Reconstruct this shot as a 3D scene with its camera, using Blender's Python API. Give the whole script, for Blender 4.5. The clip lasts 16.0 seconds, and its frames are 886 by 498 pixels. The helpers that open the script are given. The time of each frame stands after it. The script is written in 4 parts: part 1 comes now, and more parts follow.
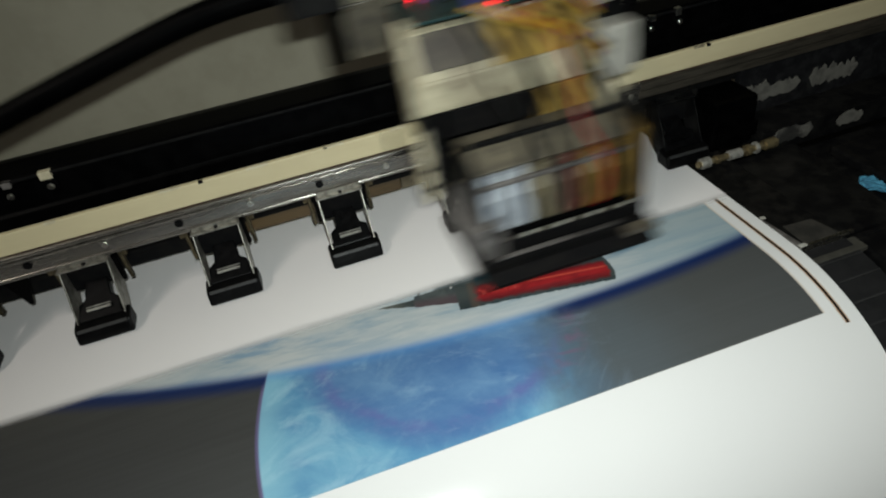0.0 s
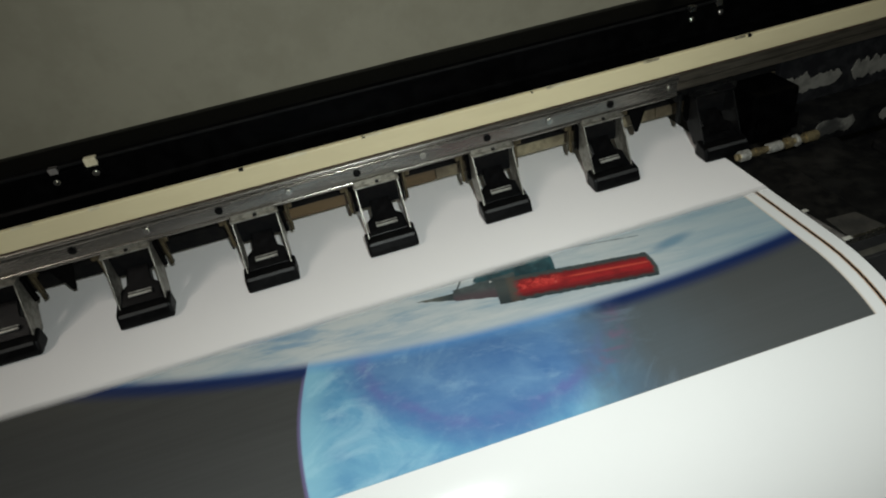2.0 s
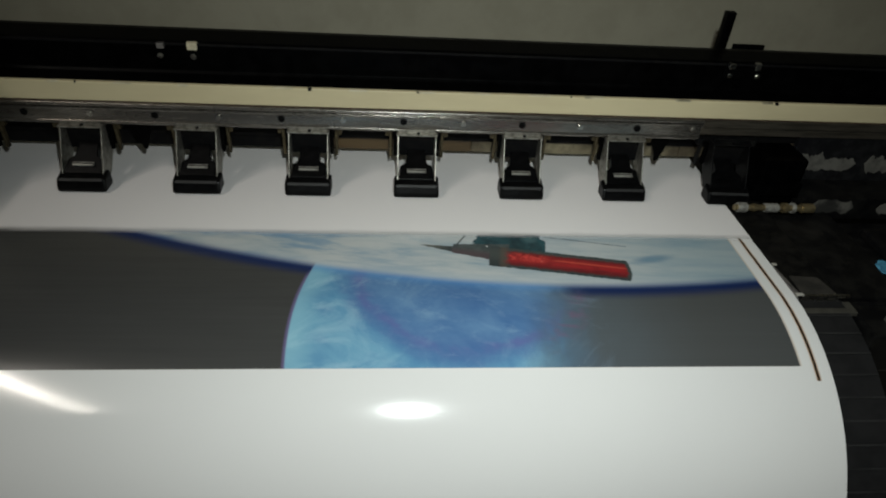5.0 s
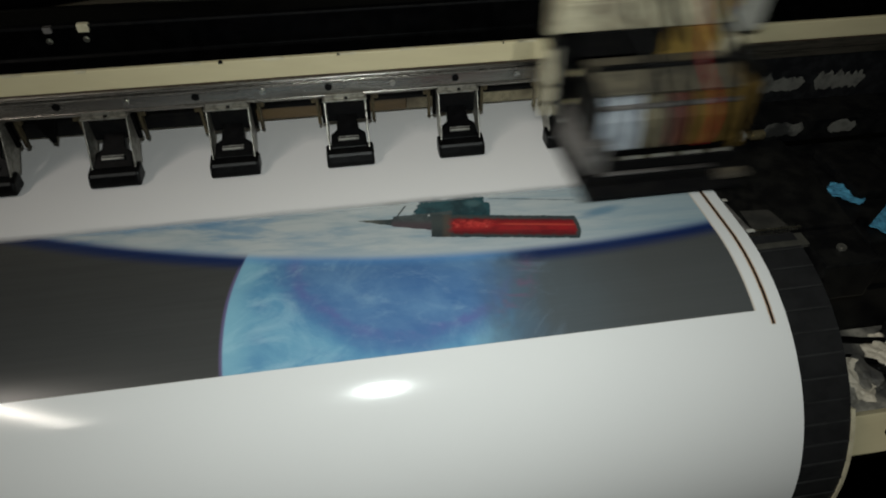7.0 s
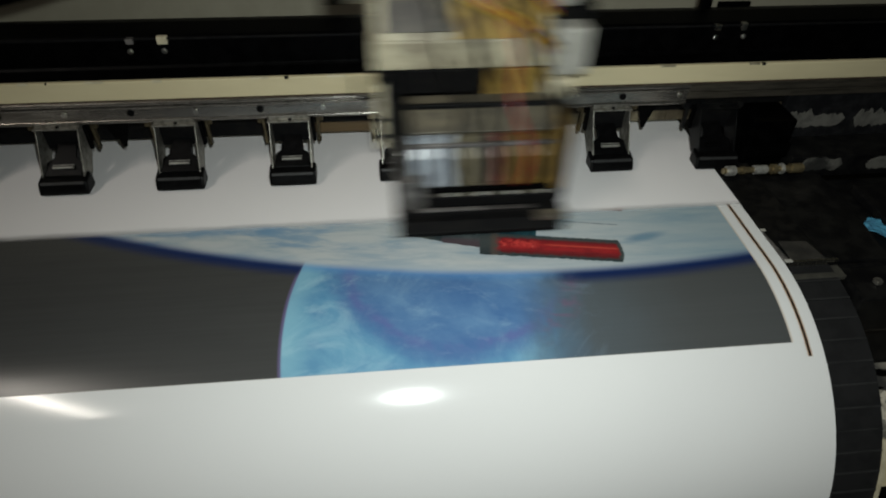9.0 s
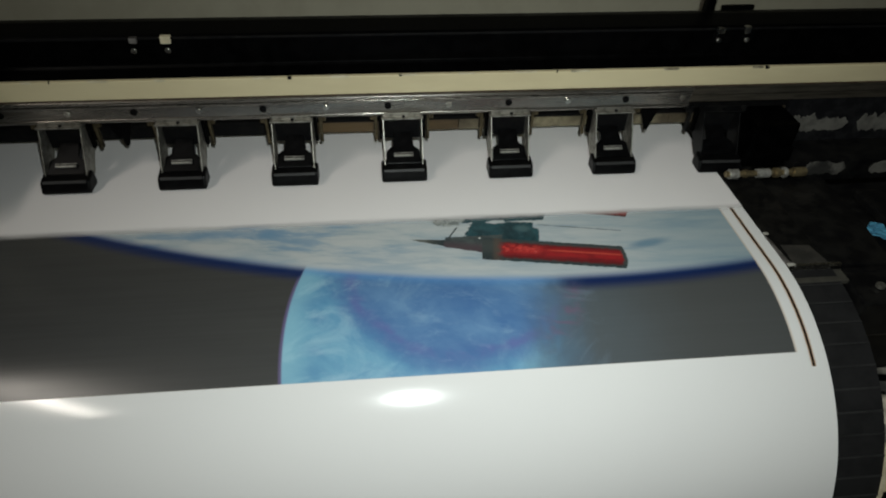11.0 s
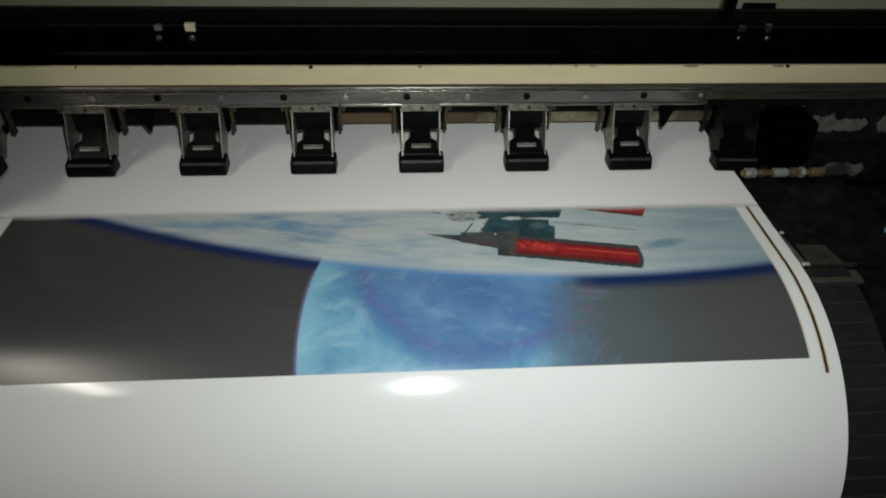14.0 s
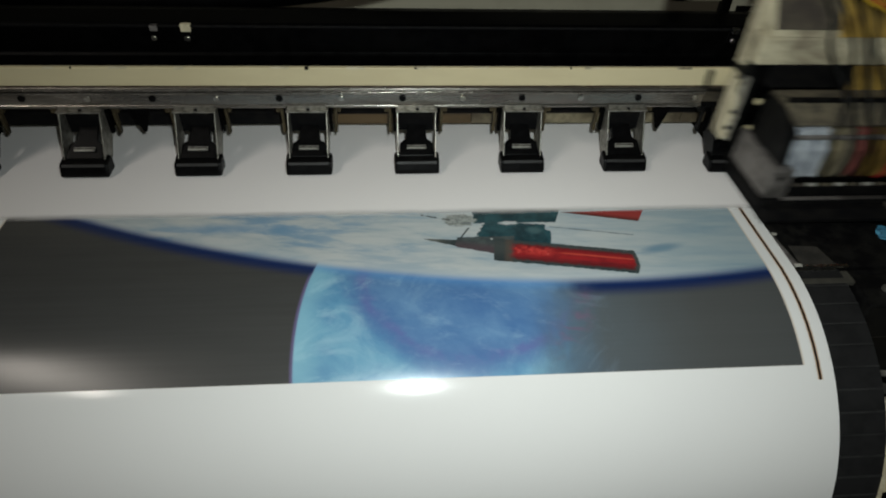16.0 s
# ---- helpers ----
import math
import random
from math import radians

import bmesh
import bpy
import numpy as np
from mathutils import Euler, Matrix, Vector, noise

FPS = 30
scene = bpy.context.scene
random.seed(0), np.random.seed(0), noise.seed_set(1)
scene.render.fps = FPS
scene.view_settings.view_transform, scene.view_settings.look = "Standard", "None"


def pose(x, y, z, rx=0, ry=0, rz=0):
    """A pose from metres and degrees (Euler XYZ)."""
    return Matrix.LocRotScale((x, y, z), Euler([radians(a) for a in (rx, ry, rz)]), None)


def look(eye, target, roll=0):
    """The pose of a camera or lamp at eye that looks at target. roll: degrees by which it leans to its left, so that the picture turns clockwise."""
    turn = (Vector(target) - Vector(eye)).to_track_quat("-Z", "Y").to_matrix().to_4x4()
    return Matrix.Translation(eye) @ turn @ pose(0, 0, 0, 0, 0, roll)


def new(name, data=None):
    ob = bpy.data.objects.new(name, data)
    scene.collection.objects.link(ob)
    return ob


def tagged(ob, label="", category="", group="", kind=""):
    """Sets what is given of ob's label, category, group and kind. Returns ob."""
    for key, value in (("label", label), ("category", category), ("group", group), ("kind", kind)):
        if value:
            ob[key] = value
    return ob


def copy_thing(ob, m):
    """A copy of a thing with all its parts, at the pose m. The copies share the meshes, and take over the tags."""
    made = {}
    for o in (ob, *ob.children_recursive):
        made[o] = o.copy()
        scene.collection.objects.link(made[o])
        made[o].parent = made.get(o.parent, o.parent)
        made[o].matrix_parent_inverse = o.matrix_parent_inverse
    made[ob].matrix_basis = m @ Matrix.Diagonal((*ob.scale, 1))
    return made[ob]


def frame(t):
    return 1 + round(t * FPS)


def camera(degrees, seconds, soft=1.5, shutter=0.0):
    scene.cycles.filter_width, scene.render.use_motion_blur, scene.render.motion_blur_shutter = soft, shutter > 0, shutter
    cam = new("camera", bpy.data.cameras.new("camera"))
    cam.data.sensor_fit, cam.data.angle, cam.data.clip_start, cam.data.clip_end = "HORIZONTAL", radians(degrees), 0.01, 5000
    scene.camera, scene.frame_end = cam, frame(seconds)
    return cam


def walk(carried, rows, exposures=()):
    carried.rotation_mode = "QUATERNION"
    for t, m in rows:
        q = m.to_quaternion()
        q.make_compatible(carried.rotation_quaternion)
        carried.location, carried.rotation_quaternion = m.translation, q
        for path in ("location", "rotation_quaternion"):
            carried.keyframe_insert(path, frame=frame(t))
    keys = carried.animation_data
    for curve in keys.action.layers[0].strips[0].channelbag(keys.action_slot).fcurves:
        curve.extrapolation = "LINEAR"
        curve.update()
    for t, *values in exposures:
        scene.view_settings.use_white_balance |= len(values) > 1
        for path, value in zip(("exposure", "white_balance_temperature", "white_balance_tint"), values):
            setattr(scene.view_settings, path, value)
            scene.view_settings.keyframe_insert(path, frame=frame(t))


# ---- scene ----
cam = camera(70.0, 16.0, soft=2.0, shutter=0.7)
PATH = [
    (0, (-0.013, -0.365, 0.271), (0.306, 1.198, -0.936), -10.0),
    (0.5, (-0.016, -0.366, 0.267), (0.298, 1.194, -0.945), -10.3),
    (1, (-0.023, -0.365, 0.273), (0.241, 1.218, -0.919), -11.8),
    (1.5, (-0.033, -0.361, 0.271), (0.244, 1.215, -0.929), -10.5),
    (2, (-0.027, -0.365, 0.268), (0.238, 1.212, -0.933), -10.6),
    (2.5, (-0.025, -0.364, 0.268), (0.231, 1.211, -0.939), -11.2),
    (3, (-0.034, -0.385, 0.265), (0.186, 1.227, -0.898), -7.7),
    (3.5, (-0.033, -0.421, 0.262), (0.171, 1.251, -0.817), 1.0),
    (3.7, (-0.027, -0.427, 0.261), (0.168, 1.237, -0.83), 5.0),
    (5.8, (-0.016, -0.441, 0.281), (0.147, 1.1, -0.983), 3.7),
    (6, (-0.007, -0.432, 0.279), (0.191, 1.081, -1.013), 3.4),
    (6.5, (0.009, -0.414, 0.285), (0.23, 1.064, -1.044), 0.1),
    (7, (0.008, -0.412, 0.282), (0.233, 1.051, -1.062), -0.1),
    (7.5, (-0.003, -0.423, 0.285), (0.156, 1.06, -1.047), 0.6),
    (8, (-0.016, -0.424, 0.293), (0.119, 1.062, -1.039), 1.1),
    (8.5, (-0.017, -0.422, 0.298), (0.141, 1.068, -1.027), 1.2),
    (9, (-0.015, -0.424, 0.295), (0.159, 1.076, -1.017), 1.3),
    (11.5, (-0.016, -0.424, 0.294), (0.156, 1.081, -1.012), 1.7),
    (12, (-0.019, -0.422, 0.297), (0.169, 1.077, -1.014), 2.0),
    (12.5, (-0.017, -0.425, 0.294), (0.174, 1.079, -1.011), 2.0),
    (13, (-0.017, -0.428, 0.296), (0.158, 1.075, -1.011), 2.2),
    (13.5, (-0.017, -0.43, 0.292), (0.127, 1.076, -1.016), 2.2),
    (14, (-0.018, -0.43, 0.294), (0.114, 1.07, -1.022), 2.1),
    (14.5, (-0.015, -0.428, 0.294), (0.129, 1.075, -1.017), 2.0),
    (15, (-0.018, -0.43, 0.292), (0.137, 1.072, -1.02), 2.7),
    (15.5, (-0.019, -0.428, 0.293), (0.136, 1.079, -1.013), 2.6),
    (16, (-0.02, -0.43, 0.296), (0.134, 1.067, -1.022), 2.7),
]
walk(cam, [(t, look(eye, target, roll)) for t, eye, target, roll in PATH],
     exposures=((0.0, 0.32), (0.8, 0.25), (1.4, 0.38), (2.0, 0.32), (2.5, 0.20), (3.0, 0.32), (3.7, 0.18), (5.8, -0.08), (7.0, -0.15), (7.6, -0.08), (9.0, 0.02), (12.0, 0.02), (13.5, 0.05), (14.5, 0.03), (15.5, 0.07), (16.0, 0.06)))


# ---------------------------------------------------------------- light
world = bpy.data.worlds.new("room")
scene.world = world
world.use_nodes = True
world.node_tree.nodes["Background"].inputs[0].default_value = (0.55, 0.6, 0.62, 1)
world.node_tree.nodes["Background"].inputs[1].default_value = 0.004
scene.view_settings.exposure = 0.0


def area_lamp(name, m, sx, sy, watts, colour):
    data = bpy.data.lights.new(name, "AREA")
    data.shape, data.size, data.size_y, data.energy, data.color = "RECTANGLE", sx, sy, watts, colour
    data.spread = radians(62)
    ob = new(name, data)
    ob.matrix_world = m
    return ob


# the small white light beside the lens of the camera, which throws the round gleam on the vinyl
data = bpy.data.lights.new("camera_light", "AREA")
data.shape, data.size, data.energy, data.color = "DISK", 0.012, 0.96, (0.92, 1.0, 0.965)
data.spread = radians(140)
new("camera_light", data).matrix_world = look((0.003, -0.412, 0.326), (0.110, -0.05, 0.0))

# a tube lamp under the ceiling
TUBE_A, TUBE_B = Vector((-1.22, -0.38, 1.60)), Vector((-1.02, -1.15, 1.60))
tube_dir = (TUBE_B - TUBE_A).normalized()
mid = (TUBE_A + TUBE_B) / 2
tube_back = (mid - Vector((-0.05, -0.16, 0.0))).normalized()
tube_back = (tube_back - tube_back.dot(tube_dir) * tube_dir).normalized()
tube_side = tube_back.cross(tube_dir)
TUBE_POSE = Matrix((tube_dir, tube_side, tube_back)).transposed().to_4x4()
TUBE_POSE.translation = mid
area_lamp("tube_light", TUBE_POSE, (TUBE_B - TUBE_A).length, 0.0105, 1.10, (1.0, 0.92, 0.82))


# ---------------------------------------------------------------- node helpers
class Sock:
    """A value in a node tree that can be computed with."""

    def __init__(self, tree, out):
        self.tree, self.out = tree, out

    def op(self, kind, *others):
        node = self.tree.nodes.new("ShaderNodeMath")
        node.operation = kind
        for slot, v in zip(node.inputs, (self, *others)):
            if isinstance(v, Sock):
                self.tree.links.new(v.out, slot)
            else:
                slot.default_value = v
        return Sock(self.tree, node.outputs[0])

    def __add__(self, o): return self.op("ADD", o)
    def __radd__(self, o): return self.op("ADD", o)
    def __sub__(self, o): return self.op("SUBTRACT", o)
    def __mul__(self, o): return self.op("MULTIPLY", o)
    def __rmul__(self, o): return self.op("MULTIPLY", o)
    def abs(self): return self.op("ABSOLUTE")
    def max(self, o): return self.op("MAXIMUM", o)
    def min(self, o): return self.op("MINIMUM", o)
    def sqrt(self): return self.op("SQRT")
    def inv(self): return (self * -1.0) + 1.0

    def step(self, a, b):
        """0 below a, 1 above b, smooth between; a > b falls."""
        node = self.tree.nodes.new("ShaderNodeMapRange")
        node.interpolation_type = "SMOOTHSTEP"
        lo, hi, flip = (a, b, False) if a < b else (b, a, True)
        self.tree.links.new(self.out, node.inputs["Value"])
        node.inputs["From Min"].default_value, node.inputs["From Max"].default_value = lo, hi
        node.inputs["To Min"].default_value, node.inputs["To Max"].default_value = (1, 0) if flip else (0, 1)
        return Sock(self.tree, node.outputs["Result"])


def mix(tree, factor, a, b):
    node = tree.nodes.new("ShaderNodeMix")
    node.data_type = "RGBA"
    for slot, v in ((node.inputs[0], factor), (node.inputs[6], a), (node.inputs[7], b)):
        if isinstance(v, Sock):
            tree.links.new(v.out, slot)
        elif isinstance(v, tuple):
            slot.default_value = (*v, 1)
        else:
            slot.default_value = v
    return Sock(tree, node.outputs[2])


def noise_of(tree, vector, scale, detail=4, rough=0.55, distort=0.0):
    node = tree.nodes.new("ShaderNodeTexNoise")
    node.inputs["Scale"].default_value = scale
    node.inputs["Detail"].default_value = detail
    node.inputs["Roughness"].default_value = rough
    node.inputs["Distortion"].default_value = distort
    tree.links.new(vector, node.inputs["Vector"])
    return Sock(tree, node.outputs[0])


def combine(tree, x, y, z=0.0):
    node = tree.nodes.new("ShaderNodeCombineXYZ")
    for slot, v in zip(node.inputs, (x, y, z)):
        if isinstance(v, Sock):
            tree.links.new(v.out, slot)
        else:
            slot.default_value = v
    return node.outputs[0]


def material(name, colour, second=None, rough=0.5, metal=0.0, scale=60.0, bump=0.15, spread=(0.4, 0.65), grime=None, grime_at=(0.6, 0.75), stretch=(1, 1, 1), emit=0.0, spec=0.5):
    """A worn surface: two colours mixed by noise, larger blotches of grime, fine bump."""
    mat = bpy.data.materials.new(name)
    mat.use_nodes = True
    tree = mat.node_tree
    bsdf = tree.nodes["Principled BSDF"]
    coords = tree.nodes.new("ShaderNodeTexCoord")
    mapping = tree.nodes.new("ShaderNodeMapping")
    mapping.inputs["Scale"].default_value = stretch
    tree.links.new(coords.outputs["Object"], mapping.inputs[0])
    fine = noise_of(tree, mapping.outputs[0], scale, 6, 0.65)
    big = noise_of(tree, mapping.outputs[0], scale / 7, 5, 0.6, 0.4)
    tint = mix(tree, fine.step(*spread), colour, second or tuple(c * 0.75 for c in colour))
    if grime:
        tint = mix(tree, big.step(*grime_at) * 0.85, tint, grime)
    tree.links.new(tint.out, bsdf.inputs["Base Color"])
    rough_v = (fine - 0.5) * 0.3 + (big - 0.5) * 0.25 + rough
    tree.links.new(rough_v.out, bsdf.inputs["Roughness"])
    bsdf.inputs["Metallic"].default_value = metal
    bsdf.inputs["Specular IOR Level"].default_value = spec
    if bump:
        node = tree.nodes.new("ShaderNodeBump")
        node.inputs["Strength"].default_value, node.inputs["Distance"].default_value = bump, 0.001
        tree.links.new(fine.out, node.inputs["Height"])
        tree.links.new(node.outputs[0], bsdf.inputs["Normal"])
    if emit:
        bsdf.inputs["Emission Color"].default_value = (*colour, 1)
        bsdf.inputs["Emission Strength"].default_value = emit
    return mat


# ---------------------------------------------------------------- materials
BLACK_PAINT = material("black_paint", (0.0006, 0.0006, 0.0007), (0.0014, 0.0014, 0.0015), 0.42, 0, 90, 0.1, spec=0.045)
BLACK_PLASTIC = material("black_plastic", (0.0014, 0.0014, 0.0016), (0.0030, 0.0030, 0.0033), 0.38, 0, 200, 0.15, spec=0.13)
BLACK_MATTE = material("black_matte", (0.004, 0.004, 0.0045), (0.008, 0.0075, 0.007), 0.6, 0, 120, 0.2, spec=0.08)
BLACK_INKED = material("ink_stained_black", (0.0035, 0.0035, 0.0040), (0.010, 0.0098, 0.0092), 0.42, 0, 70, 0.25, grime=(0.026, 0.024, 0.021), spec=0.16)
CREAM = material("cream_paint", (0.62, 0.54, 0.34), (0.585, 0.505, 0.315), 0.42, 0, 60, 0.05, grime=(0.40, 0.31, 0.175), grime_at=(0.50, 0.78), stretch=(0.2, 1, 1))
CREAM_WORN = material("worn_cream_paint", (0.58, 0.525, 0.37), (0.46, 0.405, 0.275), 0.5, 0, 130, 0.2, grime=(0.17, 0.14, 0.10), grime_at=(0.47, 0.67))
CREAM_STAINED = material("stained_cream_paint", (0.62, 0.56, 0.40), (0.50, 0.44, 0.30), 0.5, 0, 110, 0.2, grime=(0.10, 0.08, 0.05), grime_at=(0.55, 0.68))
CREAM_DIRTY = material("dirty_cream_paint", (0.23, 0.195, 0.12), (0.12, 0.10, 0.06), 0.55, 0, 90, 0.2, grime=(0.05, 0.035, 0.02), grime_at=(0.45, 0.62))
ALUMINIUM = material("brushed_aluminium", (0.29, 0.272, 0.245), (0.225, 0.21, 0.19), 0.26, 0.9, 420, 0.03, grime=(0.13, 0.118, 0.10), grime_at=(0.5, 0.7), stretch=(0.12, 1, 1))
STEEL = material("steel", (0.55, 0.54, 0.50), (0.42, 0.40, 0.35), 0.28, 1.0, 160, 0.1)
BRACKET = material("bracket_steel", (0.38, 0.365, 0.325), (0.21, 0.20, 0.175), 0.5, 0.9, 160, 0.1)
SEAM_BROWN = material("reddish_brown_seam", (0.060, 0.026, 0.014), (0.030, 0.014, 0.008), 0.6, 0, 120, 0.1)
# strip metal with its fading gleam and stray glints put into the colour
DARKENED_STRIP = material("darkened_strip_metal", (0.110, 0.095, 0.075), (0.055, 0.048, 0.038), 0.4, 0.6, 300, 0.12, grime=(0.12, 0.10, 0.075), grime_at=(0.58, 0.74), stretch=(0.1, 1, 1))
DARK_BRONZE = material("dark_bronze", (0.105, 0.083, 0.046), (0.045, 0.036, 0.020), 0.45, 0.6, 160, 0.12, grime=(0.02, 0.017, 0.012))
BRASS = material("dull_brass", (0.30, 0.24, 0.13), (0.16, 0.125, 0.07), 0.4, 0.7, 160, 0.1)
TAB_METAL = material("bright_tinned_tab", (0.44, 0.43, 0.39), (0.22, 0.21, 0.19), 0.5, 0.5, 260, 0.1)
APRON_GREY = material("dark_grey_apron", (0.016, 0.016, 0.0165), (0.011, 0.011, 0.0115), 0.5, 0, 60, 0.15, grime=(0.022, 0.022, 0.021), spec=0.2)
# grey of the apron's ribs, also of the glint painted on the feet
RIB_GLINT_GREY = material("rubbed_rib_and_glint", (0.028, 0.028, 0.028), (0.016, 0.016, 0.016), 0.5, 0, 40, 0.15, spec=0.25)
STEP_GREY = material("olive_grey_step", (0.070, 0.067, 0.056), (0.046, 0.044, 0.037), 0.5, 0.2, 60, 0.15, grime=(0.035, 0.034, 0.030))
RUBBED_PLATE = material("rubbed_grey_plate", (0.040, 0.037, 0.032), (0.020, 0.019, 0.017), 0.5, 0, 70, 0.15, grime=(0.058, 0.052, 0.044))
DECK_SMEARED = material("smeared_black_deck", (0.004, 0.004, 0.0043), (0.011, 0.0105, 0.0095), 0.45, 0, 120, 0.2, grime=(0.022, 0.020, 0.017), grime_at=(0.52, 0.70), spec=0.12)
SILVER_SCUFFED = material("scuffed_zinc", (0.27, 0.25, 0.235), (0.13, 0.12, 0.112), 0.5, 0.5, 60, 0.2, grime=(0.035, 0.032, 0.030), grime_at=(0.44, 0.62))
WALL_PAINT = material("grey_wall_paint", (0.375, 0.350, 0.266), (0.335, 0.312, 0.234), 0.7, 0, 14, 0.1, grime=(0.27, 0.247, 0.18), grime_at=(0.55, 0.8))
WOOD = material("brown_guide", (0.095, 0.058, 0.022), (0.040, 0.025, 0.010), 0.5, 0, 50, 0.2, stretch=(0.15, 1, 1))
WHITE_PLASTIC = material("white_plastic", (0.42, 0.41, 0.37), (0.33, 0.32, 0.28), 0.42, 0, 90, 0.05, grime=(0.27, 0.25, 0.21), grime_at=(0.5, 0.75))
DAMPER_PLASTIC = material("pale_blue_plastic", (0.43, 0.465, 0.50), (0.28, 0.31, 0.355), 0.28, 0, 120, 0.05, grime=(0.13, 0.13, 0.15), grime_at=(0.5, 0.68))
# darker copy of the amber film for dampers and side cover
AMBER_DARK = material("dark_amber_film", (0.17, 0.105, 0.026), (0.085, 0.052, 0.014), 0.35, 0, 60, 0.1, grime=(0.10, 0.045, 0.02))
AMBER_FILM = material("amber_film", (0.38, 0.25, 0.060), (0.20, 0.125, 0.030), 0.32, 0, 60, 0.1, grime=(0.3, 0.10, 0.04))
RED_INK = material("red_tubing", (0.30, 0.025, 0.02), (0.20, 0.015, 0.015), 0.3, 0, 90, 0.05)
YELLOW_WIRE = material("yellow_wire", (0.52, 0.34, 0.03), (0.42, 0.26, 0.02), 0.4, 0, 90, 0.05)
BLUE_WIRE = material("blue_wire", (0.05, 0.05, 0.22), (0.03, 0.03, 0.14), 0.4, 0, 90, 0.05)
STAINED_TAN = material("ink_stained_tan", (0.150, 0.130, 0.090), (0.060, 0.053, 0.042), 0.45, 0, 90, 0.2, grime=(0.05, 0.04, 0.035), grime_at=(0.48, 0.66))
RED_STAINED = material("red_stained_plastic", (0.24, 0.07, 0.06), (0.14, 0.05, 0.04), 0.4, 0, 90, 0.2, grime=(0.05, 0.03, 0.03))
GREEN_BOARD = material("circuit_green", (0.01, 0.045, 0.045), (0.02, 0.03, 0.03), 0.4, 0, 300, 0.3)
RED_GLOW = material("red_led", (1.0, 0.012, 0.03), (1.0, 0.012, 0.03), 0.4, 0, 10, 0, emit=5)
BLUE_CLOTH = material("blue_cloth", (0.06, 0.26, 0.40), (0.035, 0.15, 0.25), 0.8, 0, 200, 0.5)
TRAY_DIRT = material("ink_stained_tray", (0.36, 0.335, 0.28), (0.16, 0.15, 0.13), 0.7, 0, 70, 0.5, grime=(0.02, 0.02, 0.022), grime_at=(0.45, 0.6))
PAPER_SCRAP = material("dirty_paper", (0.68, 0.61, 0.49), (0.44, 0.39, 0.31), 0.7, 0, 60, 0.3, grime=(0.12, 0.11, 0.12), grime_at=(0.55, 0.7))
SPLATTERED = material("splattered_black_panel", (0.008, 0.008, 0.009), (0.016, 0.016, 0.017), 0.45, 0, 150, 0.2, grime=(0.02, 0.02, 0.018), grime_at=(0.62, 0.70), spec=0.1)
SPLASH_GREY = material("torn_grey_film", (0.135, 0.130, 0.115), (0.080, 0.076, 0.068), 0.6, 0, 110, 0.3, grime=(0.008, 0.008, 0.008), grime_at=(0.52, 0.60))
FLOOR_MAT = material("grey_floor_tile", (0.22, 0.21, 0.20), (0.18, 0.17, 0.16), 0.5, 0, 8, 0.1)
CEILING_MAT = material("white_ceiling", (0.6, 0.6, 0.58), (0.55, 0.55, 0.53), 0.8, 0, 6, 0.1)

VINYL_ROUGH = 0.125


def vinyl_base(name):
    mat = bpy.data.materials.new(name)
    mat.use_nodes = True
    tree = mat.node_tree
    bsdf = tree.nodes["Principled BSDF"]
    bsdf.inputs["Specular IOR Level"].default_value = 0.42
    uv = tree.nodes.new("ShaderNodeUVMap")
    uv.uv_map = "print"
    split = tree.nodes.new("ShaderNodeSeparateXYZ")
    tree.links.new(uv.outputs[0], split.inputs[0])
    x, v = Sock(tree, split.outputs[0]), Sock(tree, split.outputs[1])
    white_noise = noise_of(tree, combine(tree, x * 1.0, v * 1.0), 9, 3)
    white = mix(tree, white_noise, (0.80, 0.80, 0.79), (0.76, 0.76, 0.755))
    grain = noise_of(tree, combine(tree, x, v), 700, 3)
    tree.links.new(((grain - 0.5) * 0.08 + (white_noise - 0.5) * 0.06 + VINYL_ROUGH).out, bsdf.inputs["Roughness"])
    return mat, tree, bsdf, x, v, white


